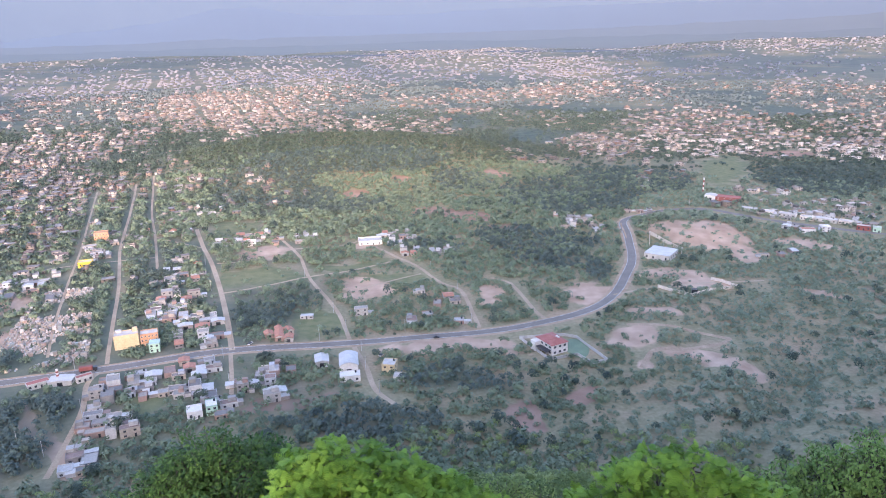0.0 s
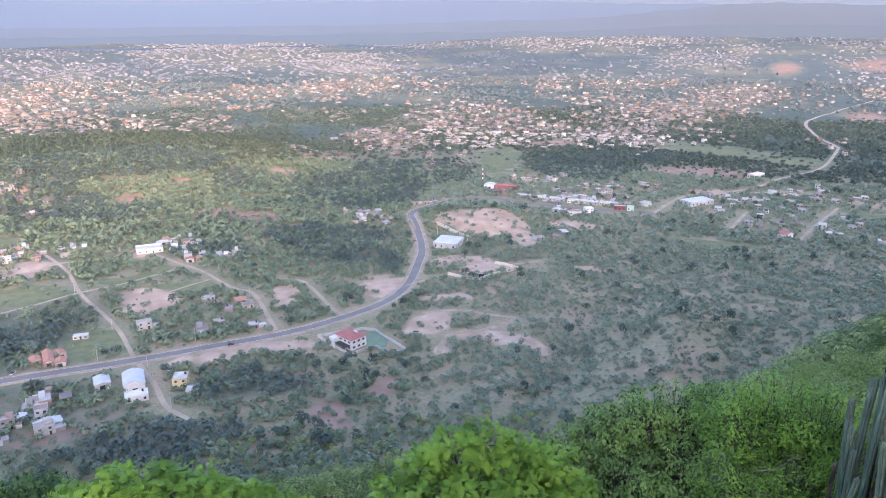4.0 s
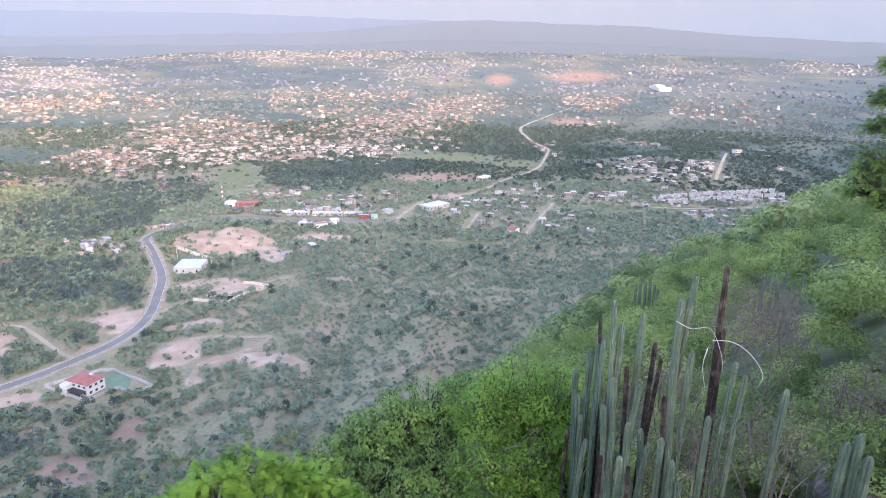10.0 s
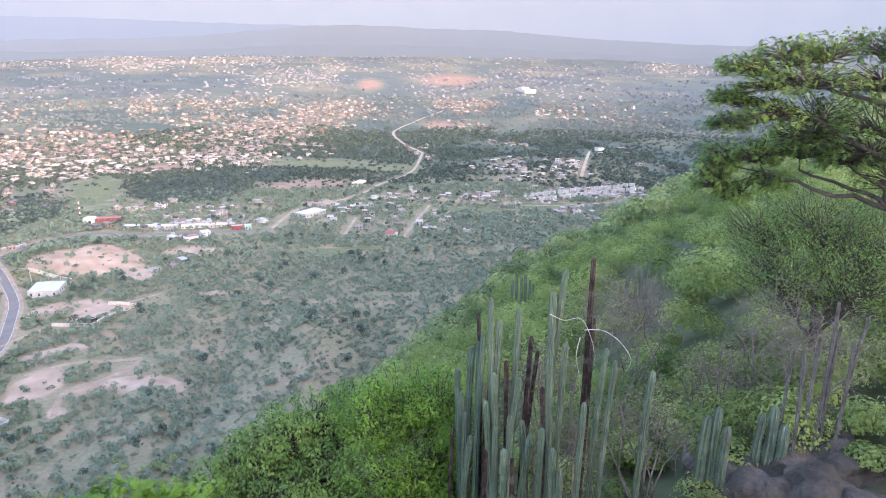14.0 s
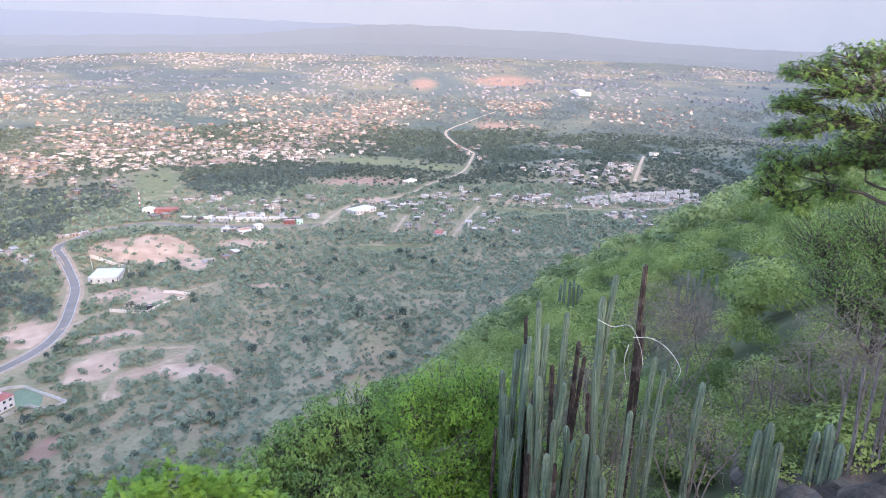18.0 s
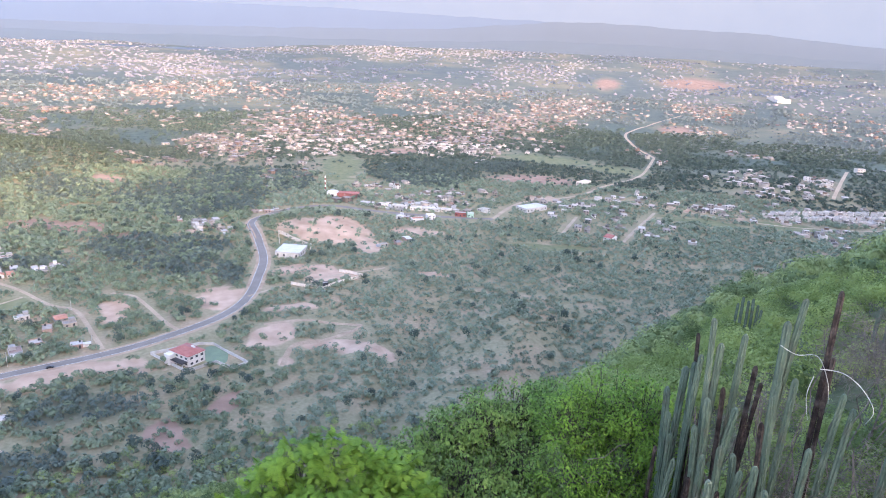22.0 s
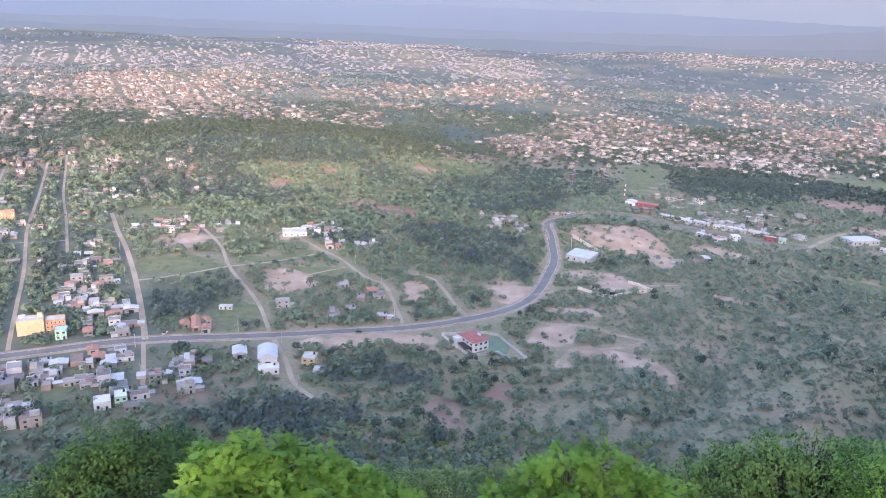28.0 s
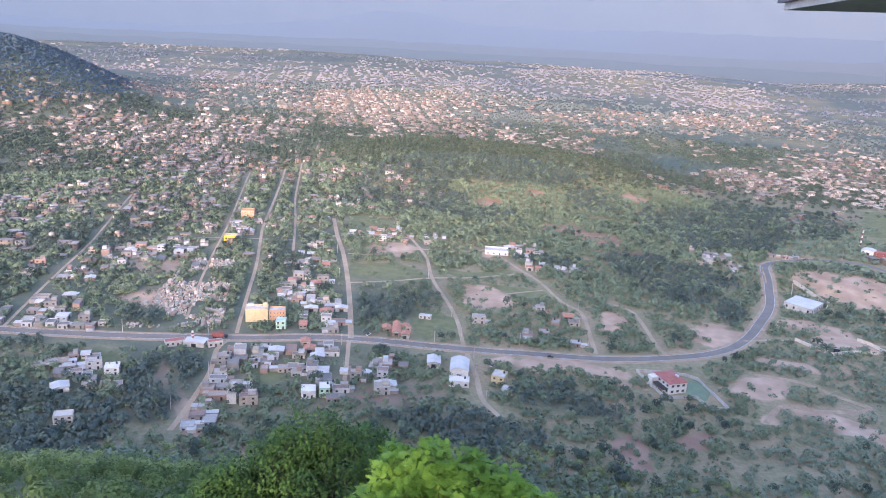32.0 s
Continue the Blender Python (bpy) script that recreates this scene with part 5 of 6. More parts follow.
def build_scrub():
    # scrub of the valley floor and the foothills
    x, y, r, g = scatter(270, 1010, -50, 66, 1 / 13.0, 41)
    az = np.degrees(np.arctan2(x, y))
    dense = 0.74 + 0.95 * wave_noise(x, y, 60, 41) + 0.35 * wave_noise(x, y, 14, 42)
    dense = dense - 0.02 * np.clip((az - 15) / 10, 0, 1) * np.clip((620 - r) / 100, 0, 1) + 0.2 * np.clip((r - 570) / 100, 0, 1) + 0.18 * np.clip((14 - az) / 8, 0, 1) * (r < 640) + 0.22 * np.clip((az - 8) / 10, 0, 1) * (r < 640) - 0.8 * town_density(x, y) - 2.0 * (bump_at(x / S, y / S, -112, 795, 175, 116) > 0.45) - 0.7 * (cover_of(x, y, DENSE) > 0.5)
    keep = g.random(len(x)) < np.clip(dense, 0.13, 1)
    x, y, r = x[keep], y[keep], r[keep]
    rad = np.clip(g.lognormal(0.84, 0.40, len(x)), 0.9, 4.6) * (1 - 0.2 * np.clip((az[keep] - 12) / 12, 0, 1)) * (1 + 0.25 * np.clip((r - 530) / 250, 0, 1))
    flat = g.uniform(0.7, 1.05, len(x))
    z = height(x, y)
    near, middle = r < 430, (r >= 430) & (r < 640)
    # east of this bearing the scrub takes the copy lightened for haze
    east = np.degrees(np.arctan2(x, y)) + 5 * wave_noise(x, y, 45, 68) > 17
    q, q_east = [], []
    for m, cnt, lf in ((near, 46, 0.225), (middle, 32, 0.265), (r >= 640, 20, 0.33)):
        for side, rows in ((~east, q), (east, q_east)):
            k = m & side
            rows.append(leaf_cloud(x[k], y[k], z[k] + rad[k] * flat[k] * 0.45, rad[k], flat[k], cnt, lf * np.maximum(rad[k], 0.9)))
    leaves_object("thorn_scrub", np.concatenate(q_east), M_HAZESCRUB, "grey-green scrub over the rolling foothills, paled for haze", "shrubs")
    leaves_object("scrub", np.concatenate(q), M_SCRUB, "grey-green thorn scrub and small trees over the valley floor", "shrubs")
    # shade trees in the yards and along the streets of the town
    x, y, r, g = scatter(430, 1650, -52, -7, 1 / 40.0, 66)
    keep = (g.random(len(x)) < 0.55 + 0.7 * wave_noise(x, y, 70, 67)) & (town_density(x, y) > 0.06)
    x, y, r = x[keep], y[keep], r[keep]
    rad = g.uniform(2.0, 4.4, len(x))
    flat = g.uniform(0.7, 1.1, len(x))
    leaves_object("town_trees", leaf_cloud(x, y, height(x, y) + rad * flat * 0.7, rad, flat, 30, 0.28 * rad), M_WOODS, "dark green shade trees between the houses of the town", "trees")
    # taller trees among the houses and along the stream
    x, y, r, g = scatter(300, 1200, -52, 50, 1 / 260.0, 43)
    keep = g.random(len(x)) < np.clip(0.55 + 0.9 * wave_noise(x, y, 80, 44), 0, 1) * np.where(np.degrees(np.arctan2(x, y)) < 12, 1, 0.35)
    x, y, r = x[keep], y[keep], r[keep]
    rad = g.uniform(2.4, 4.6, len(x))
    flat = g.uniform(0.9, 1.4, len(x))
    leaves_object("valley_trees", leaf_cloud(x, y, height(x, y) + rad * flat * 0.8, rad, flat, 110, 0.16 * rad + 0.08), M_WOODS, "rounded green trees between houses and fields", "trees")


def build_woods():
    # close dark woods in the hollow and along the stream
    x, y, r, g = scatter(280, 1150, -50, 50, 1 / 12.0, 64)
    keep = (cover_of(x, y, DENSE) > 0.5) & (g.random(len(x)) < 0.75 + 0.5 * wave_noise(x, y, 40, 65)) & (g.random(len(x)) > 1.2 * town_density(x, y))
    x, y, r = x[keep], y[keep], r[keep]
    rad = g.uniform(1.7, 3.3, len(x)) * np.where(np.degrees(np.arctan2(x, y)) < 0, 1.15, 1.0)
    flat = g.uniform(0.8, 1.3, len(x))
    leaves_object("hollow_woods", leaf_cloud(x, y, height(x, y) + rad * flat * 0.7, rad, flat, 34, 0.28 * rad), M_HOLLOW, "close dark green woods in the hollow beyond the road", "trees")
    for name, mat, r0, r1, per, seed, label in (("woods", M_WOODS, 1010, 1750, 38.0, 45, "woods and trees between the houses of the town"), ("mid_woods", M_MIDWOODS, 1500, 2500, 90.0, 49, "woods on the far slopes of the valley, greyed for haze")):
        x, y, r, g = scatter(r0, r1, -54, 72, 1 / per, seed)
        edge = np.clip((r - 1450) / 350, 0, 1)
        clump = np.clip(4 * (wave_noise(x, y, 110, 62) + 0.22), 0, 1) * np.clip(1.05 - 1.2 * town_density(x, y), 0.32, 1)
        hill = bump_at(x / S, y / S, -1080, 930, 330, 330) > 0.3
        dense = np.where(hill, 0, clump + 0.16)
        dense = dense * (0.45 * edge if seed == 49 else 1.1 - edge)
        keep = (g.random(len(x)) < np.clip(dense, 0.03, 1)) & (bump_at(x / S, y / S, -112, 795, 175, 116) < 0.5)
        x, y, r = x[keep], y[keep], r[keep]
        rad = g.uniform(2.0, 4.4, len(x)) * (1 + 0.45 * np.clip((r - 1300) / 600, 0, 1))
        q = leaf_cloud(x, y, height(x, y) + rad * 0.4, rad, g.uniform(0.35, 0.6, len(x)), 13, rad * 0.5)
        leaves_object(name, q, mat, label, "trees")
    x, y, r, g = scatter(820, 1320, -30, 14, 1 / 17.0, 59)
    keep = (bump_at(x / S, y / S, -112, 795, 175, 116) + 0.3 * wave_noise(x, y, 60, 60) > 0.45) & (g.random(len(x)) < 0.85 + 0.5 * wave_noise(x, y, 30, 61))
    x, y = x[keep], y[keep]
    rad = g.uniform(1.8, 3.4, len(x))
    leaves_object("knoll_woods", leaf_cloud(x, y, height(x, y) + rad * 0.6, rad, g.uniform(0.7, 1.0, len(x)), 12, rad * 0.48), M_KNOLL, "dense dark green wood covering a low knoll", "trees")
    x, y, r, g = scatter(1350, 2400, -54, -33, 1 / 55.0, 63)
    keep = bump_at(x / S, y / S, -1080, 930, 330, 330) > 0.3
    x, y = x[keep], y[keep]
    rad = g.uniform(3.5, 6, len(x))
    leaves_object("dark_hill_woods", leaf_cloud(x, y, height(x, y) + rad * 0.2, rad, np.full(len(x), 0.45), 14, rad * 0.42), M_HAZEHILL, "dark wooded hill rising beside the far town", "trees")
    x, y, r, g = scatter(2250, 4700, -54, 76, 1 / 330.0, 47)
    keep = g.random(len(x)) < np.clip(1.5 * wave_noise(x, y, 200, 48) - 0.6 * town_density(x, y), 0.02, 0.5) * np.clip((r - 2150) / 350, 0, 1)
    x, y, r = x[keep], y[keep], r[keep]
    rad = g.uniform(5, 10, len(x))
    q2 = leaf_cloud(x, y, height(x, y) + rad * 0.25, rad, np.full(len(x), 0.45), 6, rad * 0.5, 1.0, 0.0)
    leaves_object("far_woods", q2, M_FARWOODS, "far woods beyond the town, tinted blue-grey for haze", "trees")


def build_hillside():
    # woods on the steep shoulder to the east and on the slope below the viewpoint
    q, q_far, q_low = [], [], []
    for (r0, r1, a0, a1, per, cnt, lf, small, big, lift, seed) in ((8.5, 17, 60, 97, 1 / 1.4, 900, 0.034, 0.4, 0.9, 0.1, 54), (16, 31, 56, 90, 1 / 1.1, 640, 0.05, 0.6, 1.3, 0.5, 58), (12, 34, 27, 58, 1 / 3.0, 700, 0.05, 0.6, 1.3, 0.2, 55), (9, 75, -60, 27, 1 / 7.0, 330, 0.115, 0.8, 1.8, 0.3, 56), (34, 95, 27, 46, 1 / 8.0, 700, 0.09, 1.0, 2.2, 0.8, 59), (30, 95, 46, 82, 1 / 6.0, 900, 0.088, 1.1, 2.5, 1.6, 51), (95, 290, 34, 94, 1 / 17.0, 210, 0.30, 1.5, 3.4, 2.6, 52), (75, 170, -60, 34, 1 / 30.0, 240, 0.25, 1.4, 3.2, 2.6, 57), (170, 330, -60, 40, 1 / 36.0, 110, 0.38, 1.5, 3.4, 2.2, 53)):
        x, y, r, g = scatter(r0, r1, a0, a1, per, seed)
        keep = g.random(len(x)) < np.clip(0.85 + 0.5 * wave_noise(x, y, 18, seed), 0.25, 1)
        x, y = x[keep], y[keep]
        rad = g.uniform(small, big, len(x))
        flat = g.uniform(0.5, 0.9, len(x))
        (q_low if a1 <= 34 and r0 < 100 else q_far if r0 >= 75 else q).append(leaf_cloud(x, y, height(x, y) + rad * flat * 0.4 + lift * g.uniform(0.1, 1.2, len(x)), rad, flat, cnt, np.full(len(x), lf), 0.8, -0.3))
    leaves_object("lower_slope_woods", np.concatenate(q_low), M_SLOPE, "green tree crowns on the slope falling below the viewpoint", "trees")
    leaves_object("hillside_woods", np.concatenate(q), M_HILL, "dense green dry-forest canopy on the steep hillside", "trees")
    leaves_object("far_hillside_woods", np.concatenate(q_far), M_HILLFAR, "rounded yellow-green tree crowns along the falling spur", "trees")


build_scrub()
build_woods()
build_hillside()

# ---------------------------------------------------------------- trees near the viewpoint


M_DRYGREY = material("dry_grey_stalk", [(0.10, 0.088, 0.078), (0.20, 0.18, 0.16)], 0.9, 4.0, 18.0, "noise", 0.0, 0.5)


def tube(path, radii, n=6):
    """A tapered, bent branch along a path."""
    V, F = [], []
    for k, (p, r) in enumerate(zip(path, radii)):
        d = (path[min(k + 1, len(path) - 1)] - path[max(k - 1, 0)]).normalized()
        a = d.cross(Vector((0.31, 0.87, 0.21))).normalized()
        b = d.cross(a)
        for i in range(n):
            t = 2 * math.pi * i / n
            V.append(tuple(p + (a * math.cos(t) + b * math.sin(t)) * r))
    for k in range(len(path) - 1):
        for i in range(n):
            F.append((k * n + i, k * n + (i + 1) % n, (k + 1) * n + (i + 1) % n, (k + 1) * n + i))
    F.append(tuple(range((len(path) - 1) * n, len(path) * n)))
    return V, F


def bent(a, b, r0, r1, rnd, sway=0.12, n=6):
    L = (b - a).length
    pts, rad = [], []
    off = Vector((0, 0, 0))
    for i in range(n + 1):
        t = i / n
        if 0 < i < n:
            off = off + Vector((rnd.gauss(0, 1), rnd.gauss(0, 1), rnd.gauss(0, 0.6))) * L * sway / n
        pts.append(a.lerp(b, t) + off * math.sin(math.pi * min(t * 1.2, 1)))
        rad.append(r0 + (r1 - r0) * t)
    return pts, rad


def spray_leaves(anchors, kind, size, seed, pairs=7, wide=0.24, droop=0.2):
    """Leaves at the anchors (place, outward way, normal of the tuft, tone): 'pinnate' feathers that droop, or 'plain' pointed leaves.
    Each row: place, normal, tone; four rows a leaf."""
    g = np.random.default_rng(seed)
    A = np.array(anchors)
    P, D, T, tone = A[:, 0:3], A[:, 3:6], A[:, 6:9], A[:, 9]
    n = len(P)
    D = D + g.normal(0, 0.35, (n, 3))
    D[:, 2] -= droop
    D /= np.linalg.norm(D, axis=1)[:, None]
    up = np.array([0, 0, 1.0]) + g.normal(0, 0.3, (n, 3))
    side = np.cross(D, up)
    side /= np.linalg.norm(side, axis=1)[:, None] + 1e-9
    N = np.cross(side, D)
    L = size * g.uniform(0.65, 1.3, n)
    quads = []
    if kind == "pinnate":
        for k in range(pairs):
            t = (k + 0.6) / pairs
            w = 0.42 * math.sin(math.pi * (0.18 + 0.78 * t)) ** 0.8
            for sgn in (-1, 1):
                c = P + D * (L * t)[:, None] - N * (L * 0.32 * t * t)[:, None]
                tip = c + side * (sgn * L * w)[:, None] + D * (L * 0.10)[:, None] - N * (L * w * 0.25)[:, None]
                hw = D * (L * wide / pairs)[:, None]
                quads.append(np.stack([c - hw, tip - hw * 0.7, tip + hw * 0.5, c + hw], 1))
    else:
        w = 0.27
        m1 = P + D * (L * 0.45)[:, None] + side * (L * w)[:, None] - N * (L * 0.05)[:, None]
        m2 = P + D * (L * 0.45)[:, None] - side * (L * w)[:, None] - N * (L * 0.05)[:, None]
        quads.append(np.stack([P, m1, P + D * L[:, None] - N * (L * 0.28)[:, None], m2], 1))
    q = np.concatenate(quads)
    k = len(quads)
    T, tone = np.tile(T, (k, 1)), np.tile(tone, k)
    face = np.cross(q[:, 2] - q[:, 0], q[:, 3] - q[:, 1])
    back = np.sum(face * T, 1) < 0
    q[back] = q[back][:, ::-1]
    face[back] *= -1
    face /= np.linalg.norm(face, axis=1)[:, None] + 1e-9
    T = T + 0.45 * face
    T /= np.linalg.norm(T, axis=1)[:, None]
    return np.concatenate([q, np.repeat(T[:, None], 4, 1), np.repeat(tone[:, None, None], 4, 1)], -1).reshape(-1, 7)


def tree(name, base, lobes, kind, leaf_mat, size, per_lobe, seed, label, bark=M_BARK, trunk_r=0.14, fork=0.35, pairs=7, wide=0.24, trunk_top=None, hubs=(), twig_from=3, tuft=30, spread=0.10, droop=0.2):
    """A tree whose crown is made of lobes (place, radius, flatness), each carried by a limb and filled with twigs that end in leaf tufts."""
    rnd = random.Random(seed)
    root = thing(name, *base, 0, label, "tree")
    o = Vector(base)
    mid = sum((Vector(l[0]) for l in lobes), Vector()) / len(lobes)
    top = Vector(trunk_top) if trunk_top else o.lerp(mid, fork + 0.25)
    tp, tr = bent(Vector(), top - o, trunk_r, trunk_r * 0.7, rnd)
    part("trunk", tube(tp, tr, 8), bark, root, smooth=True)
    anchors = []
    forks = []
    for h in hubs:
        fp, fr = bent(tp[-1], Vector(h) - o, trunk_r * 0.75, trunk_r * 0.3, rnd, 0.3, 7)
        part("bough", tube(fp, fr, 7), bark, root, smooth=True)
        forks += fp[4:]
    for c, rad, flat in lobes:
        c = Vector(c)
        start = min(forks, key=lambda p: (p - (c - o)).length) if forks else tp[rnd.randint(len(tp) - 2 if trunk_top else 2, len(tp) - 1)]
        bp, br = bent(start, c - o + Vector((0, 0, -rad * flat * 0.3)), trunk_r * (0.22 if hubs else 0.5), 0.012, rnd, 0.25, 7)
        part("limb", tube(bp, br, 6), bark, root, smooth=True)
        twV, twF = [], []
        n_tw = max(8, int(per_lobe / tuft))
        for k in range(n_tw):
            u = rnd.uniform(-0.5, 1)
            ph = rnd.uniform(0, 2 * math.pi)
            s = math.sqrt(1 - u * u)
            k_r = rad * (0.62 + 0.45 * rnd.random() + 0.14 * math.sin(4 * ph + seed))
            way = Vector((s * math.cos(ph), s * math.sin(ph), u))
            end = c - o + Vector((way.x * k_r, way.y * k_r, way.z * k_r * flat))
            st = bp[rnd.randint(twig_from, len(bp) - 1)]
            wp, wr = bent(st, end, 0.016, 0.005, rnd, 0.3, 4)
            v, f = tube(wp, wr, 3)
            kk = len(twV)
            twV += v
            twF += [tuple(i + kk for i in q) for q in f]
            tone = rnd.random()
            for m in range(int(per_lobe / n_tw)):
                off = Vector((rnd.gauss(0, 1), rnd.gauss(0, 1), rnd.gauss(0, 0.7))) * spread * (0.6 + 0.4 * rad)
                p = wp[-1] + off if rnd.random() < 0.82 else wp[2].lerp(wp[4], rnd.random()) + off * 0.6
                out = (way * 0.5 + off.normalized() * 0.7 + Vector((rnd.gauss(0, 0.35), rnd.gauss(0, 0.35), rnd.gauss(0, 0.3)))).normalized()
                nrm = (way * 0.8 + off / spread * 0.35 + Vector((0, 0, 0.35))).normalized()
                anchors.append((*p, *out, *nrm, tone))
        part("twigwork", (twV, twF), bark, root)
    rows = spray_leaves(anchors, kind, size, seed, pairs, wide, droop)
    me = raw_mesh("crown", rows[:, :3], np.arange(len(rows)).reshape(-1, 4), 4, [leaf_mat], smooth=True)
    me.attributes.new("custom_normal", "FLOAT_VECTOR", "POINT").data.foreach_set("vector", np.ascontiguousarray(rows[:, 3:6], np.float32).ravel())
    me.attributes.new("tone", "FLOAT", "POINT").data.foreach_set("value", np.ascontiguousarray(rows[:, 6], np.float32))
    new("crown", me).parent = root
    return root


def at(az, el, dist):
    """A place seen from the viewpoint at a bearing and a height angle, so many metres off along the ground."""
    a = radians(az)
    return (dist * math.sin(a), dist * math.cos(a), EYE + dist * math.tan(radians(el)))


def ground_at(az, dist):
    x, y, _ = at(az, 0, dist)
    return (x, y, hz(x, y) - 0.1)


def crown_lobes(spec):
    return [(at(a, e, d), rad, fl) for a, e, d, rad, fl in spec]


tree("dark_broadleaf_tree", ground_at(-20, 16.5), crown_lobes([(-24.5, -33.7, 16, 1.0, 0.8), (-21.5, -32.5, 16.5, 1.05, 0.9), (-18.5, -33.0, 16.5, 1.0, 0.9), (-16.2, -32.4, 17.5, 0.7, 0.8), (-26.5, -36.2, 15.5, 0.9, 0.8), (-20, -36.7, 15, 1.2, 0.9), (-14.5, -35.2, 16, 0.8, 0.9), (-29.0, -37.0, 15, 0.9, 0.8), (-28.4, -35.0, 15.6, 0.8, 0.8), (-31.6, -37.2, 15, 0.9, 0.8), (-25.0, -38.4, 14.6, 1.0, 0.8), (-23.0, -32.6, 17, 0.8, 0.8), (-12.4, -36.6, 15.6, 0.8, 0.8)]), "plain", M_DARKLEAF, 0.10, 3400, 61, "dense dark green broadleaf tree below the viewpoint")
tree("feathery_tree", ground_at(-9, 14), crown_lobes([(-12.8, -34.1, 14, 0.75, 0.6), (-9.8, -33.5, 14, 0.8, 0.6), (-6.5, -34.3, 14, 0.8, 0.6), (-3.6, -35.2, 14, 0.7, 0.6), (-14.8, -36.7, 13.3, 0.8, 0.6), (-11, -37.0, 13, 0.9, 0.6), (-7, -37.3, 13, 0.9, 0.6), (-2, -37.7, 13.5, 0.8, 0.6), (1.5, -37.2, 14, 0.6, 0.6), (4.6, -37.6, 14, 0.6, 0.6), (-16.6, -38.4, 12.8, 0.8, 0.6), (-0.6, -36.2, 14, 0.65, 0.6), (-4.6, -38.6, 12.8, 0.8, 0.6)]), "pinnate", M_FEATHER, 0.17, 900, 62, "bright yellow-green feathery-leaved tree on the slope", pairs=5, wide=0.42, tuft=14, spread=0.07, droop=0.4)
tree("feathery_tree", ground_at(20, 14.5), crown_lobes([(13.6, -36.2, 14, 0.6, 0.4), (16.2, -34.2, 14.5, 0.6, 0.4), (18.6, -33.0, 14.6, 0.65, 0.4), (21.6, -32.6, 14.6, 0.7, 0.42), (24.6, -33.2, 14.6, 0.65, 0.4), (27.2, -33.8, 14.4, 0.6, 0.4), (29.4, -35.4, 14, 0.55, 0.4), (17.4, -36.6, 13.6, 0.7, 0.42), (21, -35.6, 13.8, 0.75, 0.42), (24.8, -36.2, 13.6, 0.75, 0.42), (27.6, -37.4, 13.4, 0.6, 0.4), (22.4, -38.2, 13.2, 0.7, 0.42)]), "pinnate", M_FEATHER, 0.16, 480, 63, "bright feathery-leaved tree with open spreading limbs", pairs=5, wide=0.42, tuft=14, spread=0.07, droop=0.4)
tree("grey_green_bush", ground_at(6, 14.5), crown_lobes([(4.5, -36.2, 14.5, 0.7, 0.6), (7.5, -36.4, 14.5, 0.7, 0.6), (10, -37.5, 14.2, 0.6, 0.6)]), "plain", M_HILL, 0.08, 900, 64, "thin grey-green bush with bare twigs showing", M_GREYTWIG, 0.07)
tree("drooping_tree", ground_at(35, 17), crown_lobes([(29, -33.0, 17, 0.9, 0.8), (31.8, -31.4, 17, 0.9, 0.8), (34.6, -30.0, 17, 0.95, 0.8), (37.6, -29.0, 17.5, 1.0, 0.8), (40.6, -28.2, 18, 1.0, 0.8), (30, -36.0, 15.5, 1.0, 0.8), (34, -34.5, 15.6, 1.1, 0.8), (38.2, -33.2, 16, 1.1, 0.8), (36, -37.5, 14.5, 1.0, 0.8), (40, -36.5, 14.8, 1.0, 0.8)]), "plain", M_BROAD, 0.088, 3400, 65, "spreading grey-green tree with drooping pointed leaves", pairs=4, wide=0.36, twig_from=5, tuft=22, spread=0.075, droop=0.9)
bright = tree("bright_green_tree", ground_at(46, 16), crown_lobes([(42.6, -29.0, 16, 0.95, 0.85), (45.4, -27.6, 16.4, 1.0, 0.9), (48.2, -27.8, 16, 0.9, 0.9), (50.4, -29.8, 15.6, 0.8, 0.9), (43.4, -33, 15, 1.05, 0.9), (47, -32, 15.2, 1.1, 0.9), (50.2, -33.6, 15, 0.85, 0.9), (45.4, -36.6, 14.4, 1.0, 0.9), (49.2, -37.2, 14.2, 0.9, 0.9)]), "plain", M_BRIGHT, 0.072, 4000, 69, "dense bright green small-leaved tree beside the cacti", twig_from=5, tuft=36, spread=0.12)
for pts in (((44.2, -31.6), (45.6, -31.2), (46.6, -30.2), (47.4, -29.9)), ((43.4, -32.6), (44.4, -33.2), (45.4, -33.0)), ((46.4, -33.4), (46.0, -34.6))):
    ob = part("dead_branch", tube([Vector(at(a, e, 13.95)) - bright.matrix_world.translation for a, e in pts], [0.010, 0.009, 0.007, 0.005][:len(pts)], 5), M_GREYTWIG, bright, "bare pale dead branch", smooth=True)
M_AIRY = material("airy_dark_leaves", [(0.052, 0.108, 0.020), (0.090, 0.165, 0.034), (0.165, 0.265, 0.060)], 0.55, 1.0, 5.0, "crown", 0.03, through_light=0.3)
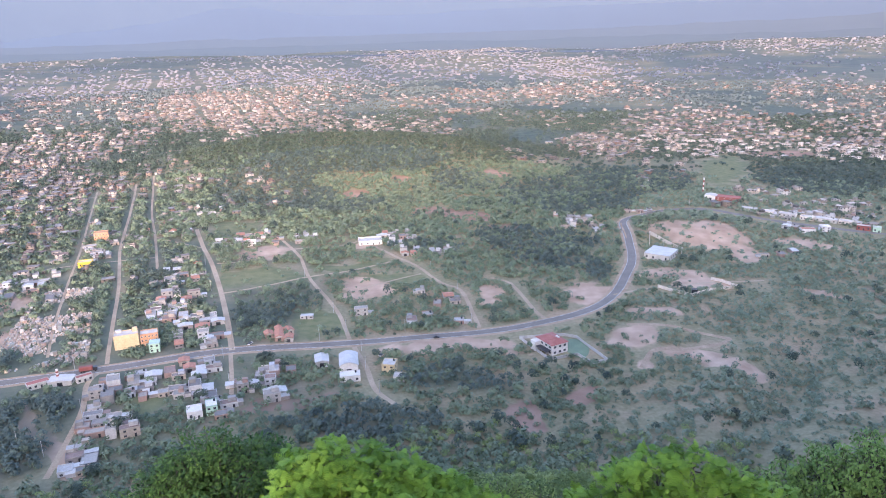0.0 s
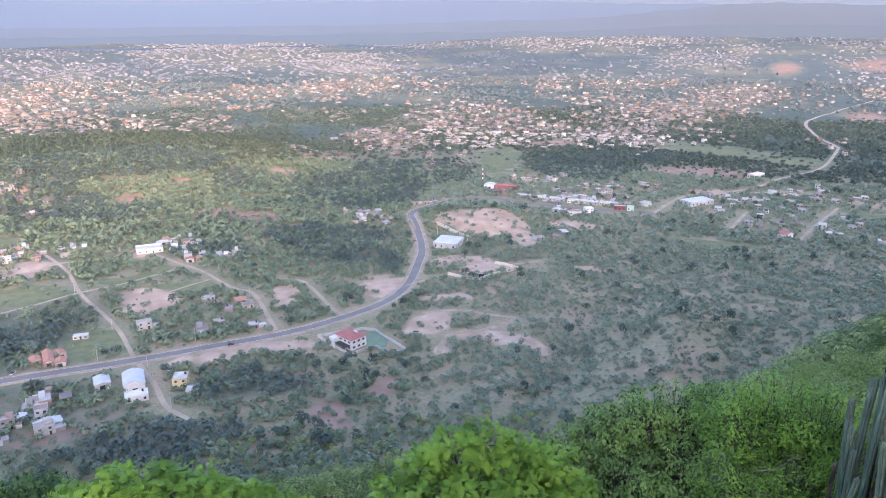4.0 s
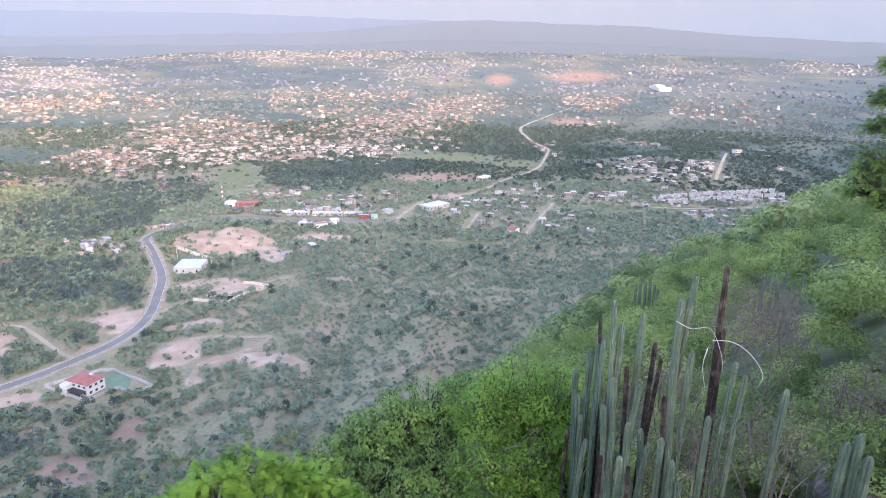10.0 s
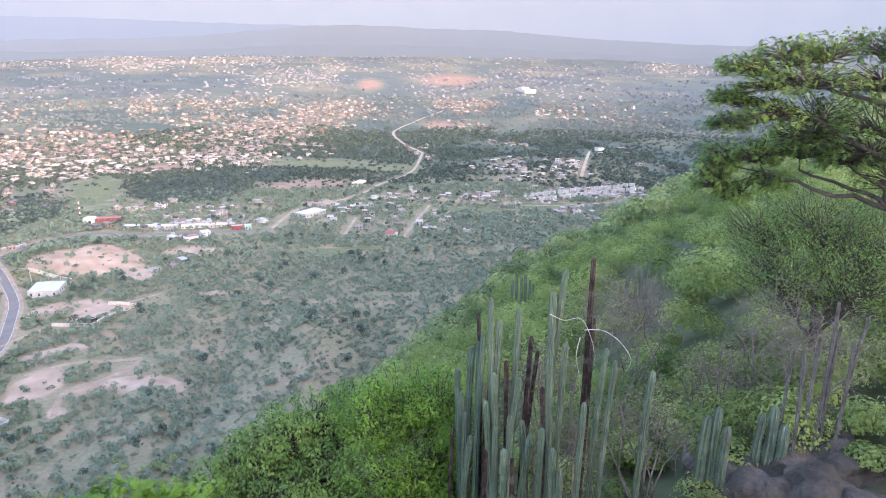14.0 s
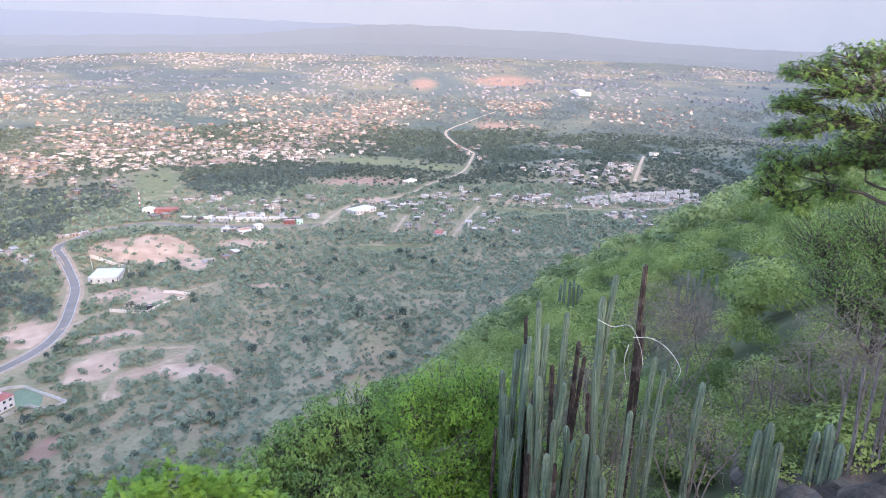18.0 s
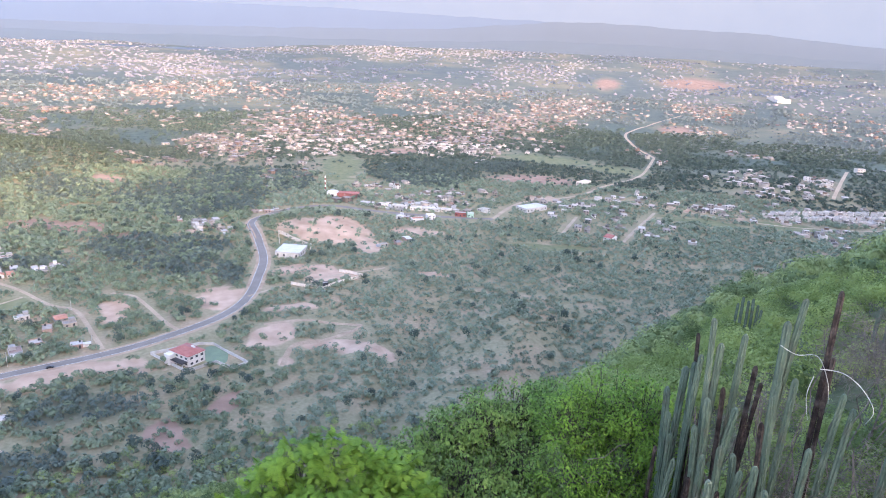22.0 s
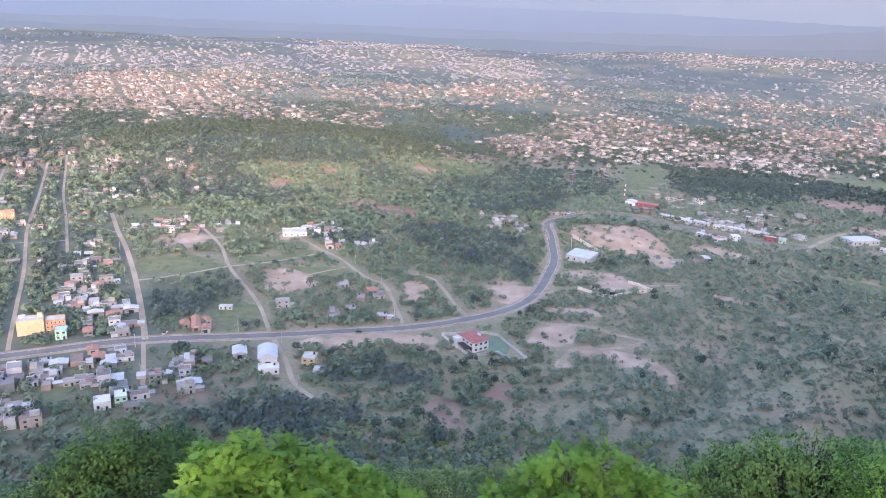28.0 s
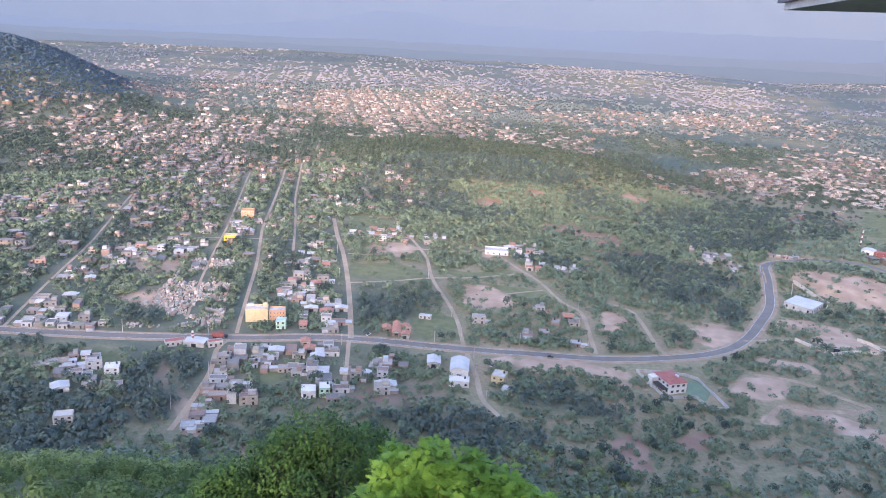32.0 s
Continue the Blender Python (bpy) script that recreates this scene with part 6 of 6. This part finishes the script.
tree("overhanging_tree", ground_at(97, 11), crown_lobes([(69.4, -3.6, 12, 0.34, 0.3), (70.0, -1.4, 12, 0.40, 0.35), (72.6, -0.5, 12.2, 0.55, 0.4), (75.6, -0.1, 12.4, 0.6, 0.4), (78.8, 0.0, 12.4, 0.65, 0.4), (82, 0.2, 12.2, 0.7, 0.45), (69.4, -5.4, 12, 0.32, 0.3), (71.8, -2.6, 11.8, 0.55, 0.45), (74.8, -2.2, 11.8, 0.65, 0.5), (78.4, -2.2, 12, 0.7, 0.5), (82.5, -2.6, 12, 0.8, 0.5), (72.2, -4.6, 11.8, 0.5, 0.5), (75.2, -4.4, 12.2, 0.65, 0.55), (79, -4.8, 12, 0.7, 0.55), (84, -5.6, 12, 0.9, 0.6), (87, -2, 12, 1.0, 0.6), (74.6, -6.0, 12.4, 0.6, 0.5), (78.5, -6.6, 12.4, 0.7, 0.5)]), "pinnate", M_AIRY, 0.064, 640, 66, "tall airy tree with thin layered branches over the slope", trunk_r=0.075, pairs=4, wide=0.34, trunk_top=at(88, -9.5, 11.6), hubs=(at(74, -1.8, 12), at(73.5, -4.2, 12), at(79, -1.2, 12.2), at(78, -5.0, 12)), twig_from=3, tuft=9, spread=0.055)
tree("leaning_tree", ground_at(88, 13), crown_lobes([(69.2, -7.8, 12.6, 0.36, 0.7), (68.9, -9.6, 12.6, 0.36, 0.8), (70.2, -10.4, 12.6, 0.34, 0.7), (71.6, -7.4, 12.6, 0.42, 0.7), (72.6, -9.3, 12.6, 0.34, 0.6), (74.4, -6.8, 12.8, 0.5, 0.6), (77.4, -7.2, 13, 0.5, 0.6), (80.5, -8, 13, 0.7, 0.7), (83.5, -9, 13, 0.8, 0.7)]), "pinnate", M_AIRY, 0.07, 600, 78, "leafy tree leaning out on a bent grey bough", M_BARK, 0.06, pairs=4, wide=0.36, trunk_top=at(80.5, -10.4, 12.8), hubs=(at(72.3, -8.7, 12.5), at(74.5, -8.3, 12.6), at(77.4, -7.6, 12.8)), twig_from=5, tuft=10, spread=0.06, droop=0.5)
tree("hillside_tree", ground_at(77, 24), crown_lobes([(72, -12.5, 24, 1.5, 0.7), (76, -11.5, 24, 1.6, 0.7), (80, -12.5, 24, 1.6, 0.8), (74, -15.5, 22, 1.4, 0.8), (78.5, -16, 22, 1.5, 0.8)]), "plain", M_AIRY, 0.075, 4200, 67, "leafy bright green tree on the slope behind the cacti", spread=0.2)


# ---------------------------------------------------------------- organ-pipe cacti
def cactus_stem_geo(base, tip, r, ribs=8, rnd=None):
    """A ribbed column from base to tip with a rounded end."""
    base, tip = Vector(base), Vector(tip)
    n = ribs * 2
    L = (tip - base).length
    prof = [(0.0, 0.95), (0.2, 1.0), (0.45, 1.03), (0.7, 0.98), (0.88, 1.0)] + [(1 - q * r / L, w) for q, w in ((1.6, 0.98), (0.9, 0.86), (0.4, 0.62), (0.1, 0.32), (0.0, 0.05))]
    d = (tip - base).normalized()
    a = d.cross(Vector((0.2, 0.9, 0.1))).normalized()
    b = d.cross(a)
    bow = (a * rnd.uniform(-1, 1) + b * rnd.uniform(-1, 1)) * (tip - base).length * 0.025
    V, F = [], []
    for t, s in prof:
        c = base.lerp(tip, t) + bow * math.sin(math.pi * t)
        pinch = 1 + 0.05 * math.sin(t * 23 + bow.x * 50)
        for i in range(n):
            q = 2 * math.pi * i / n
            rr = r * s * pinch * (1.0 if i % 2 == 0 else 0.68)
            V.append(tuple(c + (a * math.cos(q) + b * math.sin(q)) * rr))
    for k in range(len(prof) - 1):
        for i in range(n):
            F.append((k * n + i, k * n + (i + 1) % n, (k + 1) * n + (i + 1) % n, (k + 1) * n + i))
    F.append(tuple(range((len(prof) - 1) * n, len(prof) * n)))
    return V, F


def cactus(az, dist, stems, seed, label, group="cacti on the slope", radius=0.068, dry=M_DEADCACTUS):
    """A clump of columns: each stem is (bearing at the tip, height angle at the tip, distance, bearing shift of the foot, dead)."""
    rnd = random.Random(seed)
    gx, gy, gz = ground_at(az, dist)
    root = thing("columnar_cactus", gx, gy, gz, 0, label, "cactus", group)
    o = Vector((gx, gy, gz))
    for (sa, se, sd, shift, dead) in stems:
        tip = Vector(at(sa, se, sd))
        fx, fy, fz = ground_at(sa + 0.3 * shift, sd - 0.1)
        foot = Vector((fx, fy, fz - 0.2)).lerp(o, 0.05)
        v, f = cactus_stem_geo(foot - o, tip - o, radius * rnd.uniform(0.85, 1.15) * (0.7 if dead else 1.0), 6 if dead else 8, rnd)
        part("dead_stem" if dead else "stem", (v, f), dry if dead else M_CACTUS, root, "dry blackened stem" if dead else "")
    return root


cactus(58.5, 14, [(58.5, -17.0, 14, -1.0, 0), (57.6, -18.8, 14, -0.8, 0), (58.9, -22.6, 13.5, -0.6, 0), (57.6, -24.2, 13, -0.5, 0), (60.8, -27, 13, -0.6, 0), (59.2, -32, 12.5, 0.2, 0), (62.2, -22.8, 14, -0.6, 0), (63.0, -23.6, 14, -0.5, 0), (66.0, -24.0, 14.5, -0.4, 0), (61.0, -16.0 - 4.6, 14.2, -0.2, 1)], 71, "clump of tall ribbed grey-green columnar cacti")
cactus(53.5, 14, [(52.5, -19.6, 14, 0.2, 0), (54.9, -20.3, 14, -0.2, 0), (53.3, -21.3, 14, 0.1, 0), (51.0, -23.5, 14.4, 0.4, 0), (51.6, -23.0, 14.2, 0.3, 0), (52.0, -22.4, 14, 0.3, 0), (49.8, -25.2, 14.6, 0.4, 0), (50.6, -28.5, 14, 0.4, 0), (52.4, -27.5, 13.6, 0.4, 0), (54.6, -28.5, 13, 0.2, 0), (53.4, -29.4, 13, 0.2, 0), (55.6, -28.8, 13.4, 0, 0), (51.5, -20.9, 14.2, 0.3, 1), (56.6, -23.5, 14, -0.2, 1), (56.0, -25.8, 13.6, -0.2, 1), (54.0, -24.4, 13.8, 0.1, 1), (53.0, -25.4, 13.6, 0.1, 0), (55.2, -25.6, 13.5, 0.0, 0), (56.4, -29.8, 13, 0.0, 0), (50.2, -27, 14.2, 0.3, 0), (57.2, -26.2, 13.6, -0.1, 1), (52.9, -24.2, 14, 0.1, 1), (51.2, -30.2, 13.4, 0.3, 0), (54.2, -31.0, 12.6, 0, 0), (57.4, -29.2, 12.8, 0, 0), (58.4, -30.6, 12.6, 0, 0), (55.0, -31.6, 12.5, 0, 1), (52.6, -31.2, 12.9, 0, 1), (49.6, -29.6, 14, 0, 1), (56.0, -22.4, 14.3, 0, 1), (58.0, -27.4, 13.2, 0, 1)], 72, "thicket of columnar cacti, some stems dead and dark")
cactus(60.4, 14.4, [(60.6, -16.0, 14.4, -0.6, 1)], 73, "tall dead cactus column, dry and blackened", radius=0.085)
cactus(64.4, 40, [(62.9, -16.8, 40, 0, 0), (63.4, -16.2, 40, 0, 0), (63.9, -16.6, 40, 0, 0), (64.4, -15.9, 40, 0, 0), (65.0, -16.5, 40, 0, 0), (65.5, -16.2, 40, 0, 0)], 74, "group of pale columnar cacti among hillside trees", radius=0.095)
cactus(54.4, 62, [(53.6, -18.3, 62, 0, 0), (53.9, -17.8, 62, 0, 0), (54.3, -18.0, 62, 0, 0), (54.6, -17.8, 62, 0, 0), (55.0, -18.2, 62, 0, 0), (55.3, -18.5, 62, 0, 0)], 75, "small group of grey columnar cacti far down the slope", radius=0.12)
cactus(72, 15, [(70.6, -26.5, 15, 0, 0), (71.3, -25.8, 15, 0, 0), (72.1, -27, 15, 0, 0), (74.5, -25.6, 16, 0, 0), (75.2, -24.9, 16, 0, 0), (76.1, -26, 16, 0, 0)], 76, "short thick columnar cacti among dark rocks", radius=0.11)

cactus(78.4, 16.5, [(77.4, -19.6, 16.5, 0.3, 1), (78.2, -17.0, 16.5, -0.6, 1), (78.6, -18.6, 16.6, 0.5, 1), (79.6, -19.4, 16.4, -1.2, 1), (80.2, -17.6, 16.5, -1.6, 1), (76.5, -20.6, 16, 0.8, 1), (75.9, -20.0, 16.2, -0.4, 1)], 77, "stand of dead grey cactus stalks among dark rocks", radius=0.05, dry=M_DRYGREY)

# a pale drooping dry stalk caught on the dead column
stalk = thing("dry_stalk", *at(60.2, -21.5, 13.8), 0, "pale dry drooping stalk hanging on a dead cactus", "dry stalk")
o = Vector(stalk.matrix_world.translation)
for pts in (((57.4, -20.6), (58.6, -21.0), (60.0, -20.8), (61.0, -22.4), (61.3, -23.8)), ((60.3, -21.6), (61.8, -21.5), (63.2, -22.2), (64.2, -23.4), (63.9, -24.4)), ((60.0, -22.2), (59.8, -23.6), (60.2, -25.2))):
    line = [Vector(at(a, e, 13.8)) - o for a, e in pts]
    fine = []
    for i in range(len(line) - 1):
        a, b, c, d = line[max(i - 1, 0)], line[i], line[i + 1], line[min(i + 2, len(line) - 1)]
        fine += [0.5 * ((2 * b) + (c - a) * u + (2 * a - 5 * b + 4 * c - d) * u * u + (3 * b - a - 3 * c + d) * u ** 3) for u in (0, 0.17, 0.33, 0.5, 0.67, 0.83)]
    fine.append(line[-1])
    part("strand", tube(fine, [0.010 - 0.006 * k / len(fine) for k in range(len(fine))], 5), M_PALESTALK, stalk, smooth=True)


# leafless grey bush behind the cacti
def twig_bush(az, dist, el, rad, n, seed, label):
    rnd = random.Random(seed)
    b = Vector(ground_at(az, dist))
    c = Vector(at(az, el, dist))
    root = thing("leafless_bush", *b, 0, label, "bush")
    V, F = [], []
    main = [bent(Vector(), (c - b) + Vector((rnd.gauss(0, 0.5), rnd.gauss(0, 0.5), rnd.gauss(0.2, 0.3))) * rad, 0.03, 0.012, rnd, 0.3, 5) for k in range(9)]
    for bp, br in main:
        part("branch", tube(bp, br, 5), M_GREYTWIG, root)
    pieces = []
    for k in range(n):
        u = Vector((rnd.gauss(0, 1), rnd.gauss(0, 1), rnd.gauss(0.1, 0.7))).normalized() * rad * rnd.random() ** 0.5
        way = Vector((rnd.gauss(0, 1), rnd.gauss(0, 1), rnd.gauss(0.35, 0.8))).normalized() * rad * rnd.uniform(0.2, 0.45)
        pieces.append(bent((c - b) + u - way * 0.5, (c - b) + u + way * 0.5, 0.0055, 0.003, rnd, 0.45, 4))
    for pt, rr in pieces:
        v, f = tube(pt, rr, 3)
        kk = len(V)
        V += v
        F += [tuple(i + kk for i in t) for t in f]
    part("twigwork", (V, F), M_GREYTWIG, root)
    return root


twig_bush(63.2, 22, -20.0, 1.5, 1300, 81, "leafless grey bush of fine tangled twigs")
twig_bush(76, 19, -20.5, 1.8, 900, 82, "bare grey branches tangled on the slope")
twig_bush(70.5, 19, -23.5, 1.0, 500, 83, "bare grey branches over dark rocks")
twig_bush(57, 15.8, -25.5, 0.9, 350, 84, "dry grey twigs between cactus stems")
twig_bush(53.5, 14.6, -29, 0.9, 420, 85, "dry grey twigs at the foot of the cacti")
twig_bush(59.5, 14.4, -30, 1.0, 480, 86, "dry grey twigs at the foot of the cacti")
twig_bush(66.0, 15.0, -28, 1.0, 420, 87, "bare grey branches over dark rocks")

# rocks on the slope under the cacti
rr_ = random.Random(9)
for k in range(16):
    a, d = rr_.uniform(72, 84), rr_.uniform(14.5, 19)
    x, y, z = ground_at(a, d)
    s = rr_.uniform(0.35, 0.95)
    bm = bmesh.new()
    bmesh.ops.create_icosphere(bm, subdivisions=3, radius=s)
    for v in bm.verts:
        v.co *= 1 + 0.4 * noise.noise(v.co * 1.5 / s + Vector((k * 3.1, 0, 0))) + 0.22 * abs(noise.noise(v.co * 4.5 / s + Vector((0, k * 2.3, 0))))
        v.co.z *= 0.7
    me = bpy.data.meshes.new("boulder")
    bm.to_mesh(me)
    bm.free()
    me.materials.append(M_ROCK)
    ob = tagged(new("boulder", me), "dark weathered boulder on the slope", "rock", "boulders on the slope")
    ob.matrix_world = pose(x, y, z + s * 0.2, 0, 0, rr_.uniform(0, 360))

# ---------------------------------------------------------------- the lookout behind and over the viewpoint
deck = thing("lookout_deck", 0, 0, hz(0, 0) - 0.05, 0, "plain concrete lookout deck with a metal roof", "viewing platform")
part("deck_slab", box_geo(0.2, -1.8, -0.6, 2.6, 4.4, 0.68), M_CONC, deck)
shelter = thing("shelter_roof", 0, 0, hz(0, 0) + 0.03, 0, "flat shelter roof with a dark steel edge and pale soffit", "shelter")
RZ0 = EYE + 0.172 - hz(0, 0) - 0.03


def slab_geo(outline, z0, z1):
    n = len(outline)
    v = [(a, b, z0) for a, b in outline] + [(a, b, z1) for a, b in outline]
    return v, [tuple(range(n)), tuple(range(2 * n - 1, n - 1, -1))] + [(i, n + i, n + (i + 1) % n, (i + 1) % n) for i in range(n)]


part("roof_edge", slab_geo([(0.70, 3.55), (2.30, 2.46), (2.30, -2.2), (0.70, -2.2)], RZ0 + 0.03, RZ0 + 0.25), M_STEEL, shelter)
part("soffit", slab_geo([(0.72, 3.50), (2.27, 2.43), (2.27, -2.15), (0.72, -2.15)], RZ0, RZ0 + 0.03), M_SOFFIT, shelter)
for px in (0.85, 1.35):
    part("post", box_geo(px, -1.85, 0, 0.12, 0.12, RZ0), M_STEEL, shelter)

# ---------------------------------------------------------------- poles and vehicles


def power_pole(x, y, h=9.0, turn=0):
    x, y = x * S, y * S
    root = thing("power_pole", x, y, hz(x, y), turn, "grey concrete power pole with a crossarm", "power pole", "power poles")
    part("pole", cyl_geo(0, 0, -0.5, 0.17, 0.11, h + 0.5, 8), M_CONC, root)
    part("crossarm", box_geo(0, 0, h - 0.7, 2.0, 0.12, 0.14), M_BARK, root)
    return root


for (x, y) in ((-28, 276), (-36, 298), (-40, 318), (-104, 310), (-94, 284), (-62, 330), (-20, 340), (14, 346), (-120, 352), (-138, 404), (-156, 452), (-170, 302), (-148, 262), (-148, 232), (-50, 340), (-60, 366), (-86, 424), (-30, 476), (-8, 434), (8, 398), (-210, 292), (-240, 285), (160, 566), (205, 584), (150, 470), (300, 525), (330, 560), (-196, 250), (-162, 240)):
    power_pole(x, y, 9.0, 20)


def truck(x, y, rot):
    x, y = x * S, y * S
    root = thing("truck", x, y, hz(x, y) + 0.16, rot, "red box truck stopped on the main road", "truck")
    part("cargo_box", box_geo(-1.6, 0, 1.1, 7.6, 2.4, 2.5), M_REDPAINT, root)
    part("cab", box_geo(3.6, 0, 0.7, 2.2, 2.3, 2.1), M_DARK, root)
    part("chassis", box_geo(0, 0, 0.6, 9, 1.2, 0.4), M_DARK, root)
    for wx in (-4.2, -2.9, 3.6):
        for s in (-1, 1):
            v, f = cyl_geo(0, 0, -0.15, 0.48, 0.48, 0.3, 12)
            part("wheel", ([(wx + p, s * 1.05 + r, 0.48 + q) for p, q, r in v], f), M_TYRE, root)


def car(x, y, rot, mat, label):
    x, y = x * S, y * S
    root = thing("car", x, y, hz(x, y) + 0.15, rot, label, "car", "parked cars")
    v = [(-2.1, -0.85, 0.3), (2.1, -0.85, 0.3), (2.1, 0.85, 0.3), (-2.1, 0.85, 0.3), (-2.1, -0.85, 0.85), (2.1, -0.85, 0.8), (2.1, 0.85, 0.8), (-2.1, 0.85, 0.85)]
    part("body", (v, [(0, 3, 2, 1), (4, 5, 6, 7), (0, 1, 5, 4), (1, 2, 6, 5), (2, 3, 7, 6), (3, 0, 4, 7)]), mat, root)
    c = [(-1.7, -0.8, 0.84), (1.1, -0.8, 0.82), (1.1, 0.8, 0.82), (-1.7, 0.8, 0.84), (-1.3, -0.65, 1.42), (0.4, -0.65, 1.42), (0.4, 0.65, 1.42), (-1.3, 0.65, 1.42)]
    part("cabin", (c, [(4, 5, 6, 7), (0, 1, 5, 4), (1, 2, 6, 5), (2, 3, 7, 6), (3, 0, 4, 7)]), M_DARK, root)
    for wx in (-1.3, 1.3):
        for s in (-1, 1):
            v, f = cyl_geo(0, 0, -0.1, 0.31, 0.31, 0.2, 10)
            part("wheel", ([(wx + p, s * 0.8 + r, 0.31 + q) for p, q, r in v], f), M_TYRE, root)


truck(-163, 301, 18)
car(-4, 331, 8, M_DARK, "dark car parked on the earth beside the road")
car(-30, 312, 60, M_WHITE, "white car on the dirt track")
car(-95, 325, 70, M_WHITE, "white car parked by the tiled houses")
car(-27, 305, 10, M_SHEET, "pale car parked under trees")
